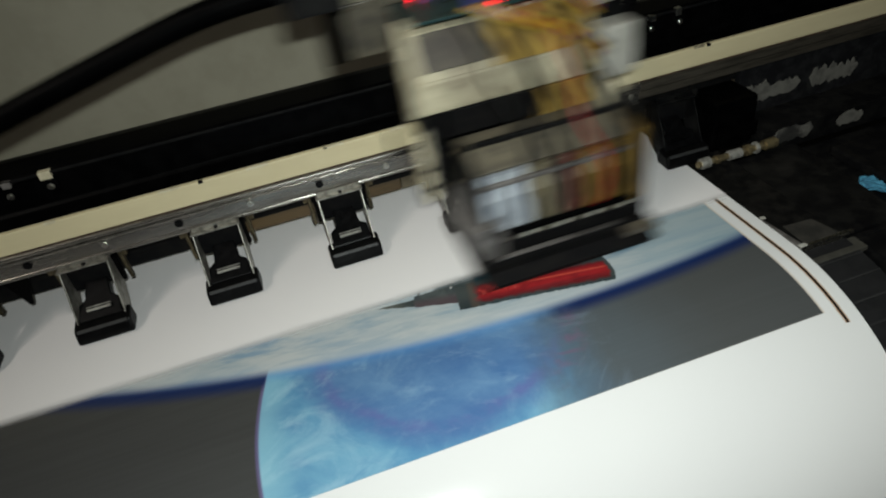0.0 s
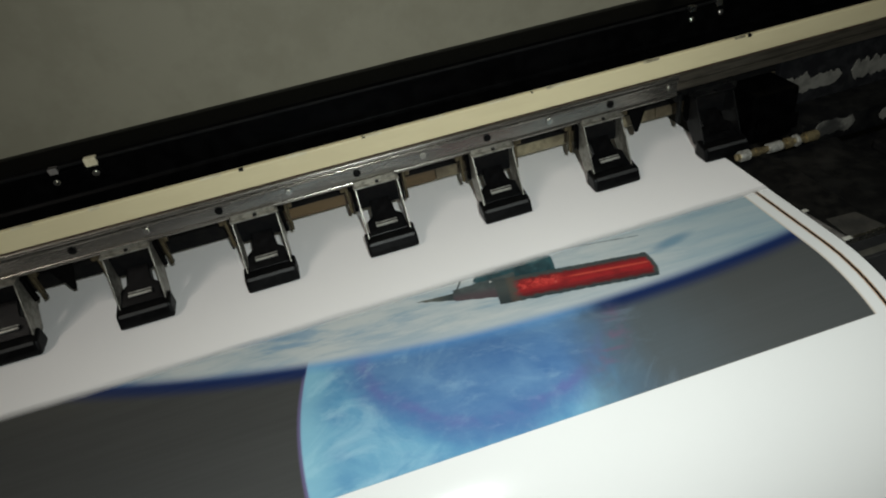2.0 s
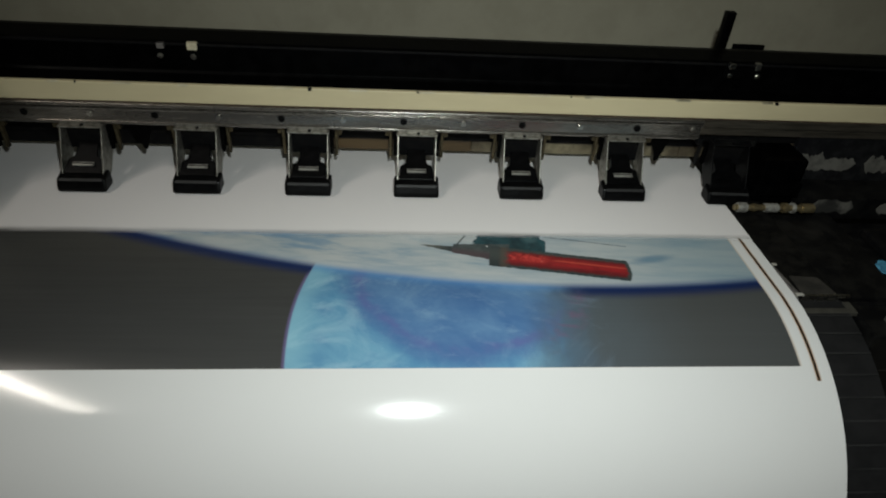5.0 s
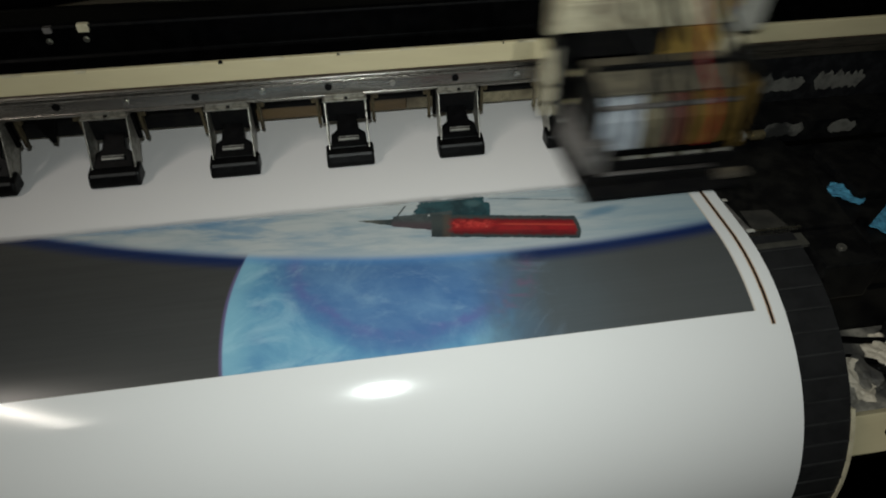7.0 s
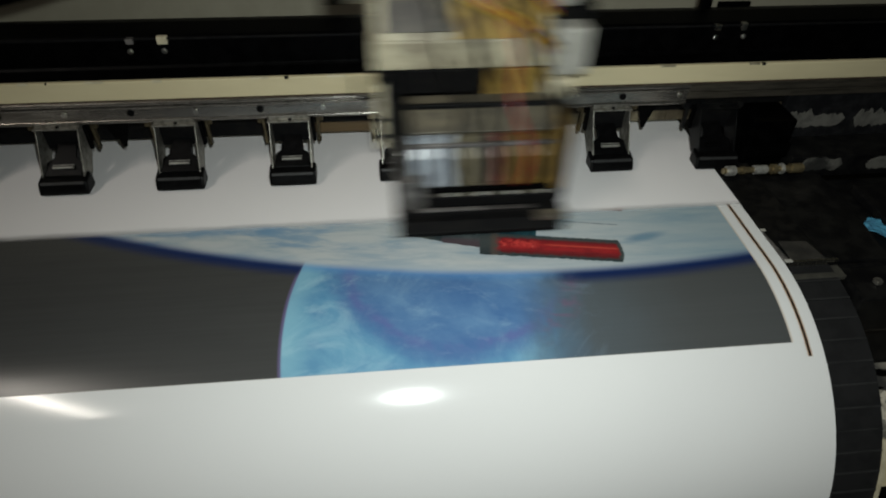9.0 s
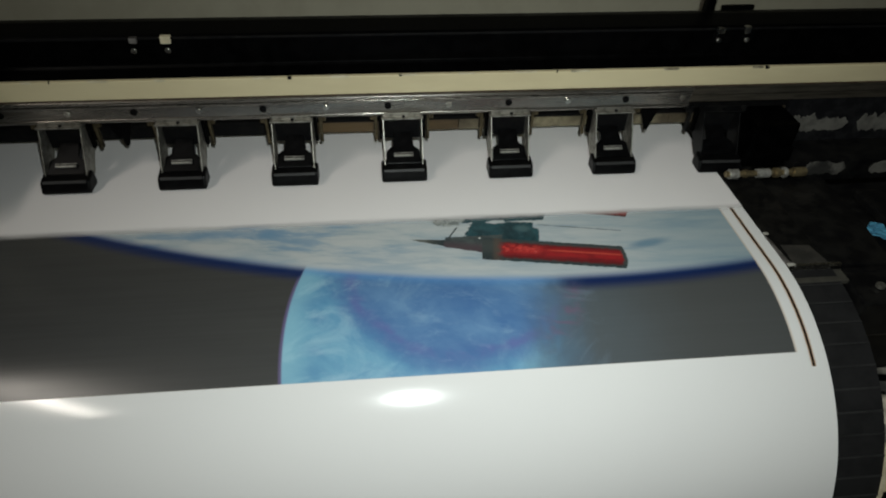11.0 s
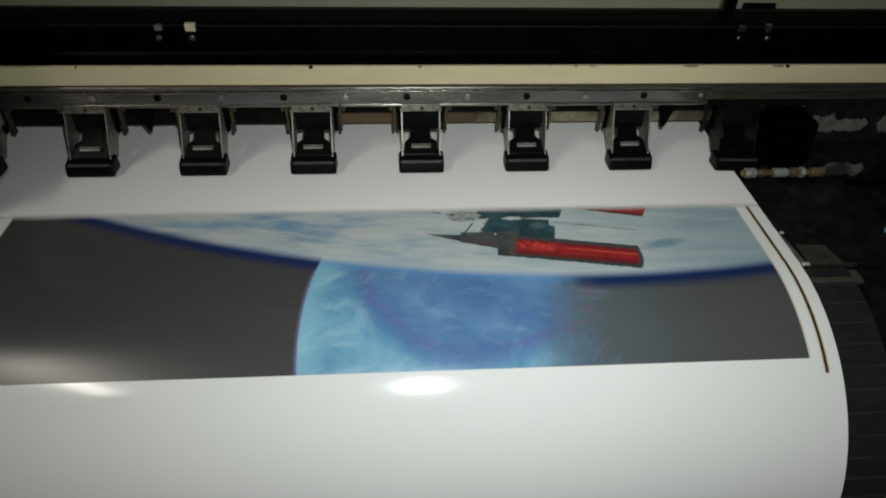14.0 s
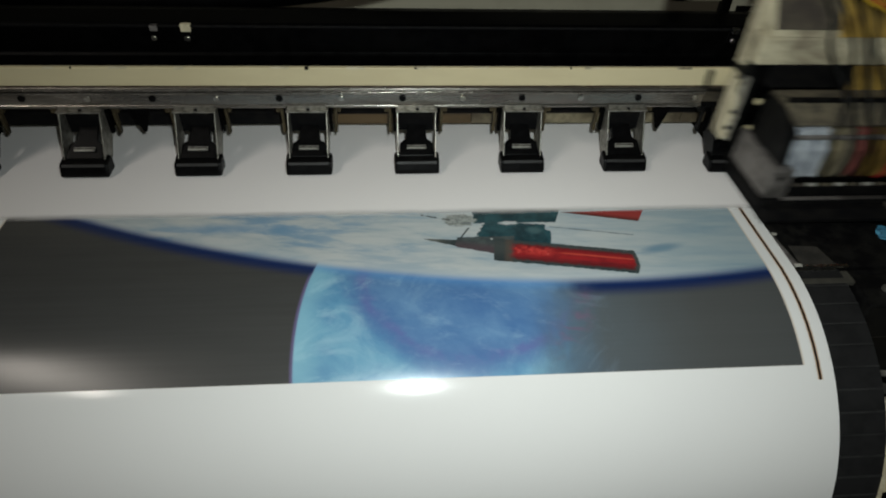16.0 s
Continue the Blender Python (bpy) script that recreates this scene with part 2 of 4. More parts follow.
def printed_vinyl():
    """White gloss vinyl with the printed space scene: u is metres across, v metres up from the print's front edge."""
    mat, tree, bsdf, x, v, white = vinyl_base("printed_vinyl")
    xv = combine(tree, x, v)
    # space
    n_space = noise_of(tree, combine(tree, x * 0.5, v * 3.0), 30, 3)
    colour = mix(tree, n_space, (0.049, 0.050, 0.049), (0.064, 0.064, 0.062))
    # planet
    r = ((x - 0.196) * (x - 0.196) + (v - 0.01) * (v - 0.01)).sqrt()
    planet = r.step(0.2805, 0.2790)
    swirl = noise_of(tree, combine(tree, x * 0.8 + v * 0.3, v), 26, 6, 0.62, 0.25)
    swirl_fine = noise_of(tree, combine(tree, x * 0.55 + v * 0.35, v), 85, 6, 0.68, 0.35)
    wisp = noise_of(tree, combine(tree, x * 0.8 - v * 0.2, v), 30, 7, 0.62, 1.3)
    ring_wobble = (noise_of(tree, xv, 30, 5, 0.6) - 0.5) * 0.016
    rr = ((x - 0.031) * (x - 0.031) * 0.82 + (v - 0.078) * (v - 0.078) * 1.0).sqrt() + ring_wobble
    inner = rr.step(0.084, 0.058)
    ring = rr.step(0.055, 0.068) * rr.step(0.084, 0.070)
    outer_blue = mix(tree, swirl.step(0.30, 0.66), (0.078, 0.230, 0.42), (0.16, 0.365, 0.52))
    inner_blue = mix(tree, swirl.step(0.30, 0.70), (0.060, 0.135, 0.325), (0.115, 0.220, 0.415))
    body = mix(tree, inner * 0.80, outer_blue, inner_blue)
    body = mix(tree, ring * (swirl_fine.step(0.35, 0.65) * 0.35 + 0.25), body, (0.075, 0.130, 0.33))
    vein = (rr - 0.0665 + (swirl_fine - 0.5) * 0.010).abs().step(0.0055, 0.0006)
    body = mix(tree, vein * swirl.step(0.36, 0.56) * 0.42, body, (0.13, 0.10, 0.33))
    limb_side = r.step(0.20, 0.272)
    body = mix(tree, wisp.step(0.47, 0.66) * (limb_side * 0.36 + 0.14), body, (0.38, 0.585, 0.68))
    body = mix(tree, swirl_fine.step(0.52, 0.72) * 0.22, body, (0.34, 0.50, 0.64))
    rim_light = r.step(0.258, 0.2785)
    body = mix(tree, rim_light * 0.55, body, (0.29, 0.56, 0.66))
    dusk_edge = x + (noise_of(tree, combine(tree, x, v * 0.6), 22, 5, 0.6, 0.3) - 0.5) * 0.05
    body = mix(tree, dusk_edge.step(0.064, 0.094) * 0.84, body, (0.088, 0.130, 0.18))
    dusk = dusk_edge.step(0.080, 0.116)
    veil = dusk_edge.step(0.084, 0.096) * dusk_edge.step(0.126, 0.106) * wisp.step(0.46, 0.66)
    body = mix(tree, dusk, body, mix(tree, dusk_edge.step(0.11, 0.19), (0.086, 0.102, 0.113), (0.074, 0.078, 0.078)))
    body = mix(tree, veil * 0.42, body, (0.17, 0.23, 0.30))
    blush = rr.step(0.064, 0.074) * rr.step(0.088, 0.076) * (x - 0.098).abs().step(0.022, 0.006) * swirl_fine.step(0.42, 0.62)
    body = mix(tree, blush * 0.45, body, (0.20, 0.085, 0.16))
    colour = mix(tree, planet, colour, body)
    # purple rim of the planet's limb
    limb = r.step(0.2785, 0.2800) * r.step(0.2822, 0.2805)
    colour = mix(tree, limb * 0.5, colour, (0.20, 0.16, 0.36))
    # atmosphere
    d = v - ((x - 0.12) * (x - 0.12) * 0.565 + 0.0650)
    lit_planet = planet * dusk.inv()
    glow = d.step(-0.0155, -0.0045)
    colour = mix(tree, glow * lit_planet.inv(), colour, (0.008, 0.021, 0.088))
    colour = mix(tree, d.step(-0.0050, 0.0020) * lit_planet.inv() * 0.6, colour, (0.030, 0.088, 0.26))
    colour = mix(tree, d.step(-0.010, 0.0) * lit_planet * 0.55, colour, (0.10, 0.28, 0.58))
    cloud_n = noise_of(tree, combine(tree, x * 0.22 + d * 0.5, v * 1.2), 60, 7, 0.66, 0.35)
    cloud_b = noise_of(tree, combine(tree, x * 0.24, d * 1.3), 15, 4, 0.55, 0.3)
    cloud_f = noise_of(tree, combine(tree, x * 0.30, v * 1.6), 150, 5, 0.7, 0.3)
    cloud = mix(tree, cloud_n.step(0.28, 0.66), (0.29, 0.375, 0.43), (0.50, 0.53, 0.53))
    cloud = mix(tree, (cloud_f.step(0.35, 0.72)) * 0.30, cloud, (0.52, 0.55, 0.55))
    leftward = x.step(0.06, -0.14)
    cloud = mix(tree, (cloud_b + (cloud_n - 0.5) * 0.7).step(0.52, 0.38) * (leftward * 0.52 + 0.06), cloud, (0.11, 0.26, 0.43))
    near_rim = d.step(0.014, 0.001) * (x - 0.03).abs().step(0.24, 0.08)
    cloud = mix(tree, near_rim * 0.55, cloud, (0.52, 0.56, 0.58))
    spot_d = ((x - 0.173) * (x - 0.173) * 0.07 + (v - 0.0965 - (x - 0.173) * 0.2) * (v - 0.0965 - (x - 0.173) * 0.2)).sqrt() + (cloud_f - 0.5) * 0.003
    cloud = mix(tree, spot_d.step(0.0062, 0.0015) * 0.75, cloud, (0.09, 0.20, 0.31))
    streak = ((x + 0.135) * (x + 0.135) * 0.010 + (v - 0.1275) * (v - 0.1275)).sqrt() + (cloud_n - 0.5) * 0.016
    cloud = mix(tree, streak.step(0.0095, 0.001) * 0.6, cloud, (0.12, 0.27, 0.44))
    cloud = mix(tree, (x - 0.10).step(0.0, 0.13) * 0.50, cloud, (0.21, 0.33, 0.39))
    colour = mix(tree, d.step(-0.0035, 0.0055), colour, cloud)
    # the spacecraft; a runs along its hull, b across it
    jag = (noise_of(tree, xv, 260, 3, 0.6) - 0.5) * 0.0030
    soft = noise_of(tree, xv, 60, 5, 0.6, 0.4)
    fine = noise_of(tree, combine(tree, x * 0.6, v), 240, 4, 0.6)
    px, pv = x - 0.06, v - 0.0965
    a = px * 0.986 - pv * 0.167
    b = px * 0.167 + pv * 0.986
    slate = mix(tree, soft.step(0.36, 0.64), (0.040, 0.055, 0.060), (0.075, 0.092, 0.092))
    slate = mix(tree, fine.step(0.55, 0.75) * 0.3, slate, (0.11, 0.11, 0.105))
    teal = mix(tree, soft.step(0.34, 0.66), (0.010, 0.032, 0.042), (0.022, 0.075, 0.092))
    teal = mix(tree, fine.step(0.58, 0.74) * 0.35, teal, (0.07, 0.13, 0.145))
    # upper block, open in places, then the box under it
    top_block = (x - 0.0395 + jag).step(0.0, 0.0008) * (x - 0.1017 - (v - 0.1289) * 0.41).step(0.0006, -0.0004) * (v + jag).step(0.1279, 0.1291)
    hole_a = ((x - 0.0655) * (x - 0.0655) * 0.09 + (v - 0.1283) * (v - 0.1283)).sqrt() + jag
    hole_b = ((x - 0.0365) * (x - 0.0365) * 0.12 + (v - 0.1325) * (v - 0.1325)).sqrt() + jag
    top_block = top_block * hole_a.step(0.0014, 0.0026) * hole_b.step(0.0012, 0.0022)
    colour = mix(tree, top_block, colour, teal)
    box_left = (a + 0.0225 + jag * 2.0 - (b - 0.014) * 0.25).step(0.0, 0.0010)
    box_right = (a - 0.0318 + b.step(0.0270, 0.0285) * 0.0042 + jag * 0.6).step(0.0006, -0.0004)
    box = box_left * box_right * (b + jag).step(0.0085, 0.0095) * (b + jag * 2.0).step(0.0345, 0.0330) * hole_a.step(0.0014, 0.0026)
    colour = mix(tree, box, colour, teal)
    box_shine = ((a - 0.020) * (a - 0.020) * 0.5 + (b - 0.0265) * (b - 0.0265)).sqrt().step(0.0055, 0.0015)
    colour = mix(tree, box * box_shine * 0.45, colour, (0.10, 0.19, 0.20))
    # nose and middle hull
    nose_top = (b - 0.0053 - (a + 0.0610) * 0.085 + jag * 0.5).step(0.0004, -0.0004)
    nose_low = (b - 0.0050 + (a + 0.0610) * 0.185 + jag).step(-0.0004, 0.0004)
    nose = nose_top * nose_low * (a + 0.0612).step(0.0, 0.0006) * a.step(-0.0345, -0.0355)
    colour = mix(tree, nose, colour, mix(tree, a.step(-0.056, -0.038), (0.10, 0.105, 0.09), (0.030, 0.042, 0.045)))
    hull_top = (b - 0.0106 - (a + 0.0345) * 0.17 + jag * 0.6).step(0.0005, -0.0004)
    hull_low = (b + 0.0002 + (a + 0.0370) * 0.120 + jag).step(-0.0004, 0.0004)
    hull = hull_top * hull_low * (a + 0.0372 + jag).step(0.0, 0.0012) * a.step(0.006, 0.004)
    colour = mix(tree, hull, colour, mix(tree, b.step(0.001, 0.009), (0.075, 0.056, 0.064), slate))
    glint = ((a + 0.0115) * (a + 0.0115) + (b - 0.0120) * (b - 0.0120)).sqrt()
    colour = mix(tree, glint.step(0.0011, 0.0004), colour, (0.60, 0.62, 0.60))
    strut_l = x - 0.0284 - (v - 0.1122) * 0.62
    strut = strut_l.abs().step(0.0011, 0.0004) * (v - 0.1176).abs().step(0.0062, 0.0056)
    colour = mix(tree, strut * 0.9, colour, (0.022, 0.030, 0.032))
    # the red tank in its grey sleeve
    end_round = b * b * 14.0
    sleeve_m = (b - 0.0011 + jag).abs().step(0.0124, 0.0114) * (a + end_round + jag).step(0.0938, 0.0928) * (a + jag).step(-0.0098, -0.0086)
    sleeve = mix(tree, (b - 0.002).abs().step(0.006, 0.013), (0.050, 0.062, 0.062), (0.026, 0.046, 0.050))
    sleeve = mix(tree, fine.step(0.4, 0.7) * 0.30, sleeve, (0.070, 0.070, 0.064))
    collar = a.step(0.0060, -0.0030)
    sleeve = mix(tree, collar * b.step(0.002, -0.008) * 0.6, sleeve, (0.022, 0.030, 0.034))
    sleeve = mix(tree, (a - 0.0015).abs().step(0.0045, 0.0010) * 0.4, sleeve, (0.13, 0.080, 0.055))
    colour = mix(tree, sleeve_m, colour, sleeve)
    red_n = noise_of(tree, combine(tree, a * 0.45, b * 1.0), 150, 5, 0.65, 0.3)
    red = mix(tree, (b - 0.0015).abs().step(0.0015, 0.0095), (0.34, 0.018, 0.021), (0.10, 0.013, 0.016))
    red = mix(tree, red_n.step(0.60, 0.35) * 0.55, red, (0.12, 0.010, 0.014))
    lump = noise_of(tree, combine(tree, a, b), 190, 4, 0.7, 0.6)
    hot = (b - 0.0035).abs().step(0.0060, 0.0008) * a.step(0.003, 0.008) * a.step(0.040, 0.022)
    red = mix(tree, hot * lump.step(0.40, 0.62) * 0.85, red, (0.74, 0.075, 0.06))
    red = mix(tree, hot * lump.step(0.62, 0.72) * 0.7, red, (0.80, 0.26, 0.20))
    line = (b - 0.0034).abs().step(0.0012, 0.0003) * a.step(0.034, 0.044) * a.step(0.0915, 0.088)
    red = mix(tree, line * 0.6, red, (0.66, 0.10, 0.06))
    red = mix(tree, (b + 0.0035).abs().step(0.0007, 0.0002) * a.step(0.03, 0.05) * 0.35, red, (0.10, 0.012, 0.02))
    red_m = (b - 0.0008 + jag * 1.6).abs().step(0.0100, 0.0068) * (a + end_round + jag * 2.0).step(0.0918, 0.0890) * (a + jag * 2.0 + (lump - 0.5) * 0.008).step(0.0010, 0.0065)
    colour = mix(tree, red_m, colour, red)
    # second tank and the thin mast
    tank_low = (v - 0.1399 + (x - 0.1085) * 0.216 + jag * 0.4).step(-0.0003, 0.0005)
    tank_high = (v - 0.1403 - (x - 0.1085) * 0.020).step(0.0004, -0.0004)
    tank_end = (x - 0.1655 - (v - 0.1276) * 0.57).step(0.0005, -0.0004)
    tank_c = mix(tree, (v - 0.1399 + (x - 0.1085) * 0.216).step(0.0005, 0.0060), (0.10, 0.020, 0.018), (0.30, 0.036, 0.034))
    colour = mix(tree, tank_low * tank_high * tank_end, colour, tank_c)
    mast_d = (v - 0.1230 + (x - 0.0960) * 0.185).abs()
    mast = mast_d.step(0.0011, 0.0003) * (x - 0.1264).abs().step(0.0310, 0.0300)
    colour = mix(tree, mast * (fine.step(0.35, 0.6) * 0.40 + 0.30), colour, (0.07, 0.095, 0.105))
    # lattice and cables at the front
    wires_n = noise_of(tree, combine(tree, x * 0.7, v * 1.1), 260, 4, 0.75, 1.2)
    lattice = ((x - 0.0290) * (x - 0.0290) * 0.35 + (v - 0.1325) * (v - 0.1325)).sqrt() + jag * 2.0
    colour = mix(tree, lattice.step(0.0085, 0.0060) * 0.75, colour, mix(tree, wires_n.step(0.44, 0.60), (0.30, 0.31, 0.28), (0.085, 0.095, 0.085)))
    cable_d = (v - 0.1392 + (x - 0.0006) * 0.29).abs()
    colour = mix(tree, cable_d.step(0.0012, 0.0004) * (x - 0.0115).abs().step(0.0115, 0.0105) * fine.step(0.40, 0.52), colour, (0.020, 0.022, 0.022))
    # passes leave faint bands
    band = noise_of(tree, combine(tree, x * 0.02, v), 380, 1)
    colour = mix(tree, (band.step(0.3, 0.7)) * 0.015, colour, (0.30, 0.30, 0.32))
    # printed area and edge marks on the white sheet
    inside = (x + 0.028).abs().step(0.2706, 0.2698) * v.step(-0.0003, 0.0003)
    fringe = (x + 0.028).abs().step(0.2722, 0.2704) * v.step(-0.0003, 0.0003)
    sheet = mix(tree, fringe * 0.5, white, (0.52, 0.38, 0.22))
    wobble = (noise_of(tree, combine(tree, 0.0, v), 200, 2) - 0.5) * 0.0006
    mark_d = ((x + 0.028 + wobble).abs() - 0.2802).abs()
    mark_on = v.step(-0.0100, -0.0092)
    sheet = mix(tree, mark_d.step(0.0021, 0.0009) * mark_on * 0.9, sheet, (0.40, 0.22, 0.09))
    sheet = mix(tree, mark_d.step(0.0011, 0.0005) * mark_on, sheet, (0.012, 0.010, 0.010))
    colour = mix(tree, inside, sheet, colour)
    tree.links.new(colour.out, bsdf.inputs["Base Color"])
    # the dried ink is duller than the bare film
    film = Sock(tree, bsdf.inputs["Roughness"].links[0].from_socket)
    tree.links.new((film + inside * 0.12).out, bsdf.inputs["Roughness"])
    return mat


def blank_vinyl():
    """The sheet before the heads reach it; its last millimetres thin out where the ink goes on, pass by pass."""
    mat, tree, bsdf, x, v, white = vinyl_base("blank_vinyl")
    # warm reflected light and extra brightness are put into the white
    warm_reflection = mix(tree, noise_of(tree, combine(tree, x, v), 5, 2), (0.89, 0.865, 0.855), (0.86, 0.83, 0.825))
    tree.links.new(warm_reflection.out, bsdf.inputs["Base Color"])
    bsdf.inputs["Roughness"].default_value = 0.34
    for link in list(bsdf.inputs["Roughness"].links):
        tree.links.remove(link)
    edge = noise_of(tree, combine(tree, x * 0.25, v * 2.0), 90, 4, 0.7)
    cover = (v + (edge - 0.5) * 0.005).step(-0.0008, 0.0095)
    tree.links.new(cover.out, bsdf.inputs["Alpha"])
    return mat


PRINT = printed_vinyl()
BLANK = blank_vinyl()


# ---------------------------------------------------------------- mesh helpers
def part(name, bm, mat, parent=None, label="", smooth=False, m=None):
    mesh = bpy.data.meshes.new(name)
    if m is not None:
        bm.transform(m)
    bmesh.ops.recalc_face_normals(bm, faces=bm.faces[:])
    bm.to_mesh(mesh)
    bm.free()
    mesh.materials.append(mat)
    if smooth:
        for p in mesh.polygons:
            p.use_smooth = True
    ob = new(name, mesh)
    if parent is not None:
        ob.parent = parent
    if label:
        tagged(ob, label)
    return ob


def box(x0, x1, y0, y1, z0, z1, bevel=0.0006, segments=2):
    bm = bmesh.new()
    bmesh.ops.create_cube(bm, size=1)
    bm.transform(Matrix.Translation(((x0 + x1) / 2, (y0 + y1) / 2, (z0 + z1) / 2)) @ Matrix.Diagonal((x1 - x0, y1 - y0, z1 - z0, 1)))
    if bevel:
        bmesh.ops.bevel(bm, geom=bm.edges[:], offset=bevel, segments=segments, profile=0.6, affect="EDGES")
    return bm


def joined(*pieces):
    out = bmesh.new()
    for bm in pieces:
        mesh = bpy.data.meshes.new("piece")
        bm.to_mesh(mesh)
        bm.free()
        out.from_mesh(mesh)
        bpy.data.meshes.remove(mesh)
    return out


def prism(points, x0, x1, bevel=0.0):
    """A profile in y, z drawn out along x."""
    bm = bmesh.new()
    a = [bm.verts.new((x0, y, z)) for y, z in points]
    b = [bm.verts.new((x1, y, z)) for y, z in points]
    bm.faces.new(a)
    bm.faces.new(b[::-1])
    for i in range(len(points)):
        j = (i + 1) % len(points)
        bm.faces.new((a[j], a[i], b[i], b[j]))
    bmesh.ops.recalc_face_normals(bm, faces=bm.faces[:])
    if bevel:
        bmesh.ops.bevel(bm, geom=bm.edges[:], offset=bevel, segments=2, profile=0.6, affect="EDGES")
    return bm


def slab(points, z0, z1, bevel=0.0):
    """A profile in x, y drawn up along z."""
    bm = prism([(p[1], p[0]) for p in points], z0, z1, bevel)
    bm.transform(Matrix(((0, 0, 1, 0), (0, 1, 0, 0), (1, 0, 0, 0), (0, 0, 0, 1))))
    return bm


def rod(a, b, radius, sides=14, bevel=0.0):
    a, b = Vector(a), Vector(b)
    bm = bmesh.new()
    bmesh.ops.create_cone(bm, cap_ends=True, segments=sides, radius1=radius, radius2=radius, depth=(b - a).length)
    if bevel:
        rims = [e for e in bm.edges if abs(e.verts[0].co.z - e.verts[1].co.z) < 1e-6]
        bmesh.ops.bevel(bm, geom=rims, offset=bevel, segments=2, affect="EDGES")
    bm.transform(Matrix.Translation((a + b) / 2) @ (b - a).to_track_quat("Z", "Y").to_matrix().to_4x4())
    return bm


def catmull(points, steps=8):
    pts = [Vector(p) for p in points]
    pts = [pts[0] * 2 - pts[1], *pts, pts[-1] * 2 - pts[-2]]
    out = []
    for p0, p1, p2, p3 in zip(pts, pts[1:], pts[2:], pts[3:]):
        for k in range(steps):
            t = k / steps
            out.append(0.5 * (2 * p1 + (p2 - p0) * t + (2 * p0 - 5 * p1 + 4 * p2 - p3) * t * t + (3 * p1 - p0 - 3 * p2 + p3) * t ** 3))
    out.append(pts[-2])
    return out


def hose(points, radius, sides=12, steps=8, ribbed=0.0, flat=1.0):
    """A tube along a smooth line; ribbed: how far every second ring stands in."""
    line = catmull(points, steps)
    bm = bmesh.new()
    rings = []
    side = Vector((0, 1, 0))
    for i, p in enumerate(line):
        way = (line[min(i + 1, len(line) - 1)] - line[max(i - 1, 0)]).normalized()
        u = (side - way * side.dot(way)).normalized()
        w = way.cross(u)
        r = radius * (1 - ribbed * (i % 2))
        rings.append([bm.verts.new(p + u * r * flat * math.cos(k * math.tau / sides) + w * r * math.sin(k * math.tau / sides)) for k in range(sides)])
    for r0, r1 in zip(rings, rings[1:]):
        for k in range(sides):
            bm.faces.new((r0[k], r0[(k + 1) % sides], r1[(k + 1) % sides], r1[k]))
    bm.faces.new(rings[0][::-1])
    bm.faces.new(rings[-1])
    return bm


def thing(name, label, category, group="", kind=""):
    return tagged(new(name), label, category, group, kind)


def screw(name, x, y, z, parent, r=0.0022, mat=None, hollow=False):
    """A screw head that looks towards the front (-y)."""
    if hollow:
        bm = joined(rod((x, y, z), (x, y - 0.0012, z), r, 16, 0.0003), rod((x, y - 0.0012, z), (x, y - 0.0016, z), r * 0.55, 6))
    else:
        bm = joined(rod((x, y, z), (x, y - 0.0018, z), r, 16, 0.0007))
    return part(name, bm, mat or STEEL, parent, smooth=False)


# ---------------------------------------------------------------- the room
def room():
    def plain(name, bm, mat, label, category):
        return tagged(part(name, bm, mat), label, category, kind="structure")
    plain("wall_north", box(-2.6, 2.6, 0.27, 0.37, -0.95, 1.70, 0), WALL_PAINT, "plain grey painted wall behind the printer", "wall")
    plain("wall_south", box(-2.6, 2.6, -3.1, -3.0, -0.95, 1.70, 0), WALL_PAINT, "plain grey painted wall of the print room", "wall")
    plain("wall_west", box(-2.6, -2.5, -3.0, 0.27, -0.95, 1.70, 0), WALL_PAINT, "plain grey painted side wall", "wall")
    plain("wall_east", box(2.5, 2.6, -3.0, 0.27, -0.95, 1.70, 0), WALL_PAINT, "plain grey painted side wall", "wall")
    plain("floor", box(-2.6, 2.6, -3.1, 0.37, -1.05, -0.95, 0), FLOOR_MAT, "grey floor of the print room", "floor")
    plain("ceiling", box(-2.6, 2.6, -3.1, 0.37, 1.70, 1.80, 0), CEILING_MAT, "white painted ceiling", "ceiling")
    tube = thing("tube_lamp", "white tube lamp under the ceiling", "lamp")
    part("reflector", box(-0.45, 0.45, -0.03, 0.03, 0.006, 0.030, 0.004), WHITE_PLASTIC, tube, m=TUBE_POSE)
    part("batten", box(-0.05, 0.05, -0.03, 0.03, 0.0, 1.70 - mid.z, 0.002), WHITE_PLASTIC, tube, m=Matrix.Translation(mid + tube_back * 0.031))


# ---------------------------------------------------------------- the printer's fixed parts
Y0, R = -0.115, 0.14      # where the platen begins to bend, and the sheet's radius there
X_EDGE = 0.262            # the sheet's edge


def arc_band(x0, x1, radius, a0, a1, thick, n=40):
    pts = [(Y0 - radius * math.sin(a0 + (a1 - a0) * i / n), -R + radius * math.cos(a0 + (a1 - a0) * i / n)) for i in range(n + 1)]
    inner = radius - thick
    pts += [(Y0 - inner * math.sin(a1 + (a0 - a1) * i / n), -R + inner * math.cos(a1 + (a0 - a1) * i / n)) for i in range(n + 1)]
    return prism(pts, x0, x1)


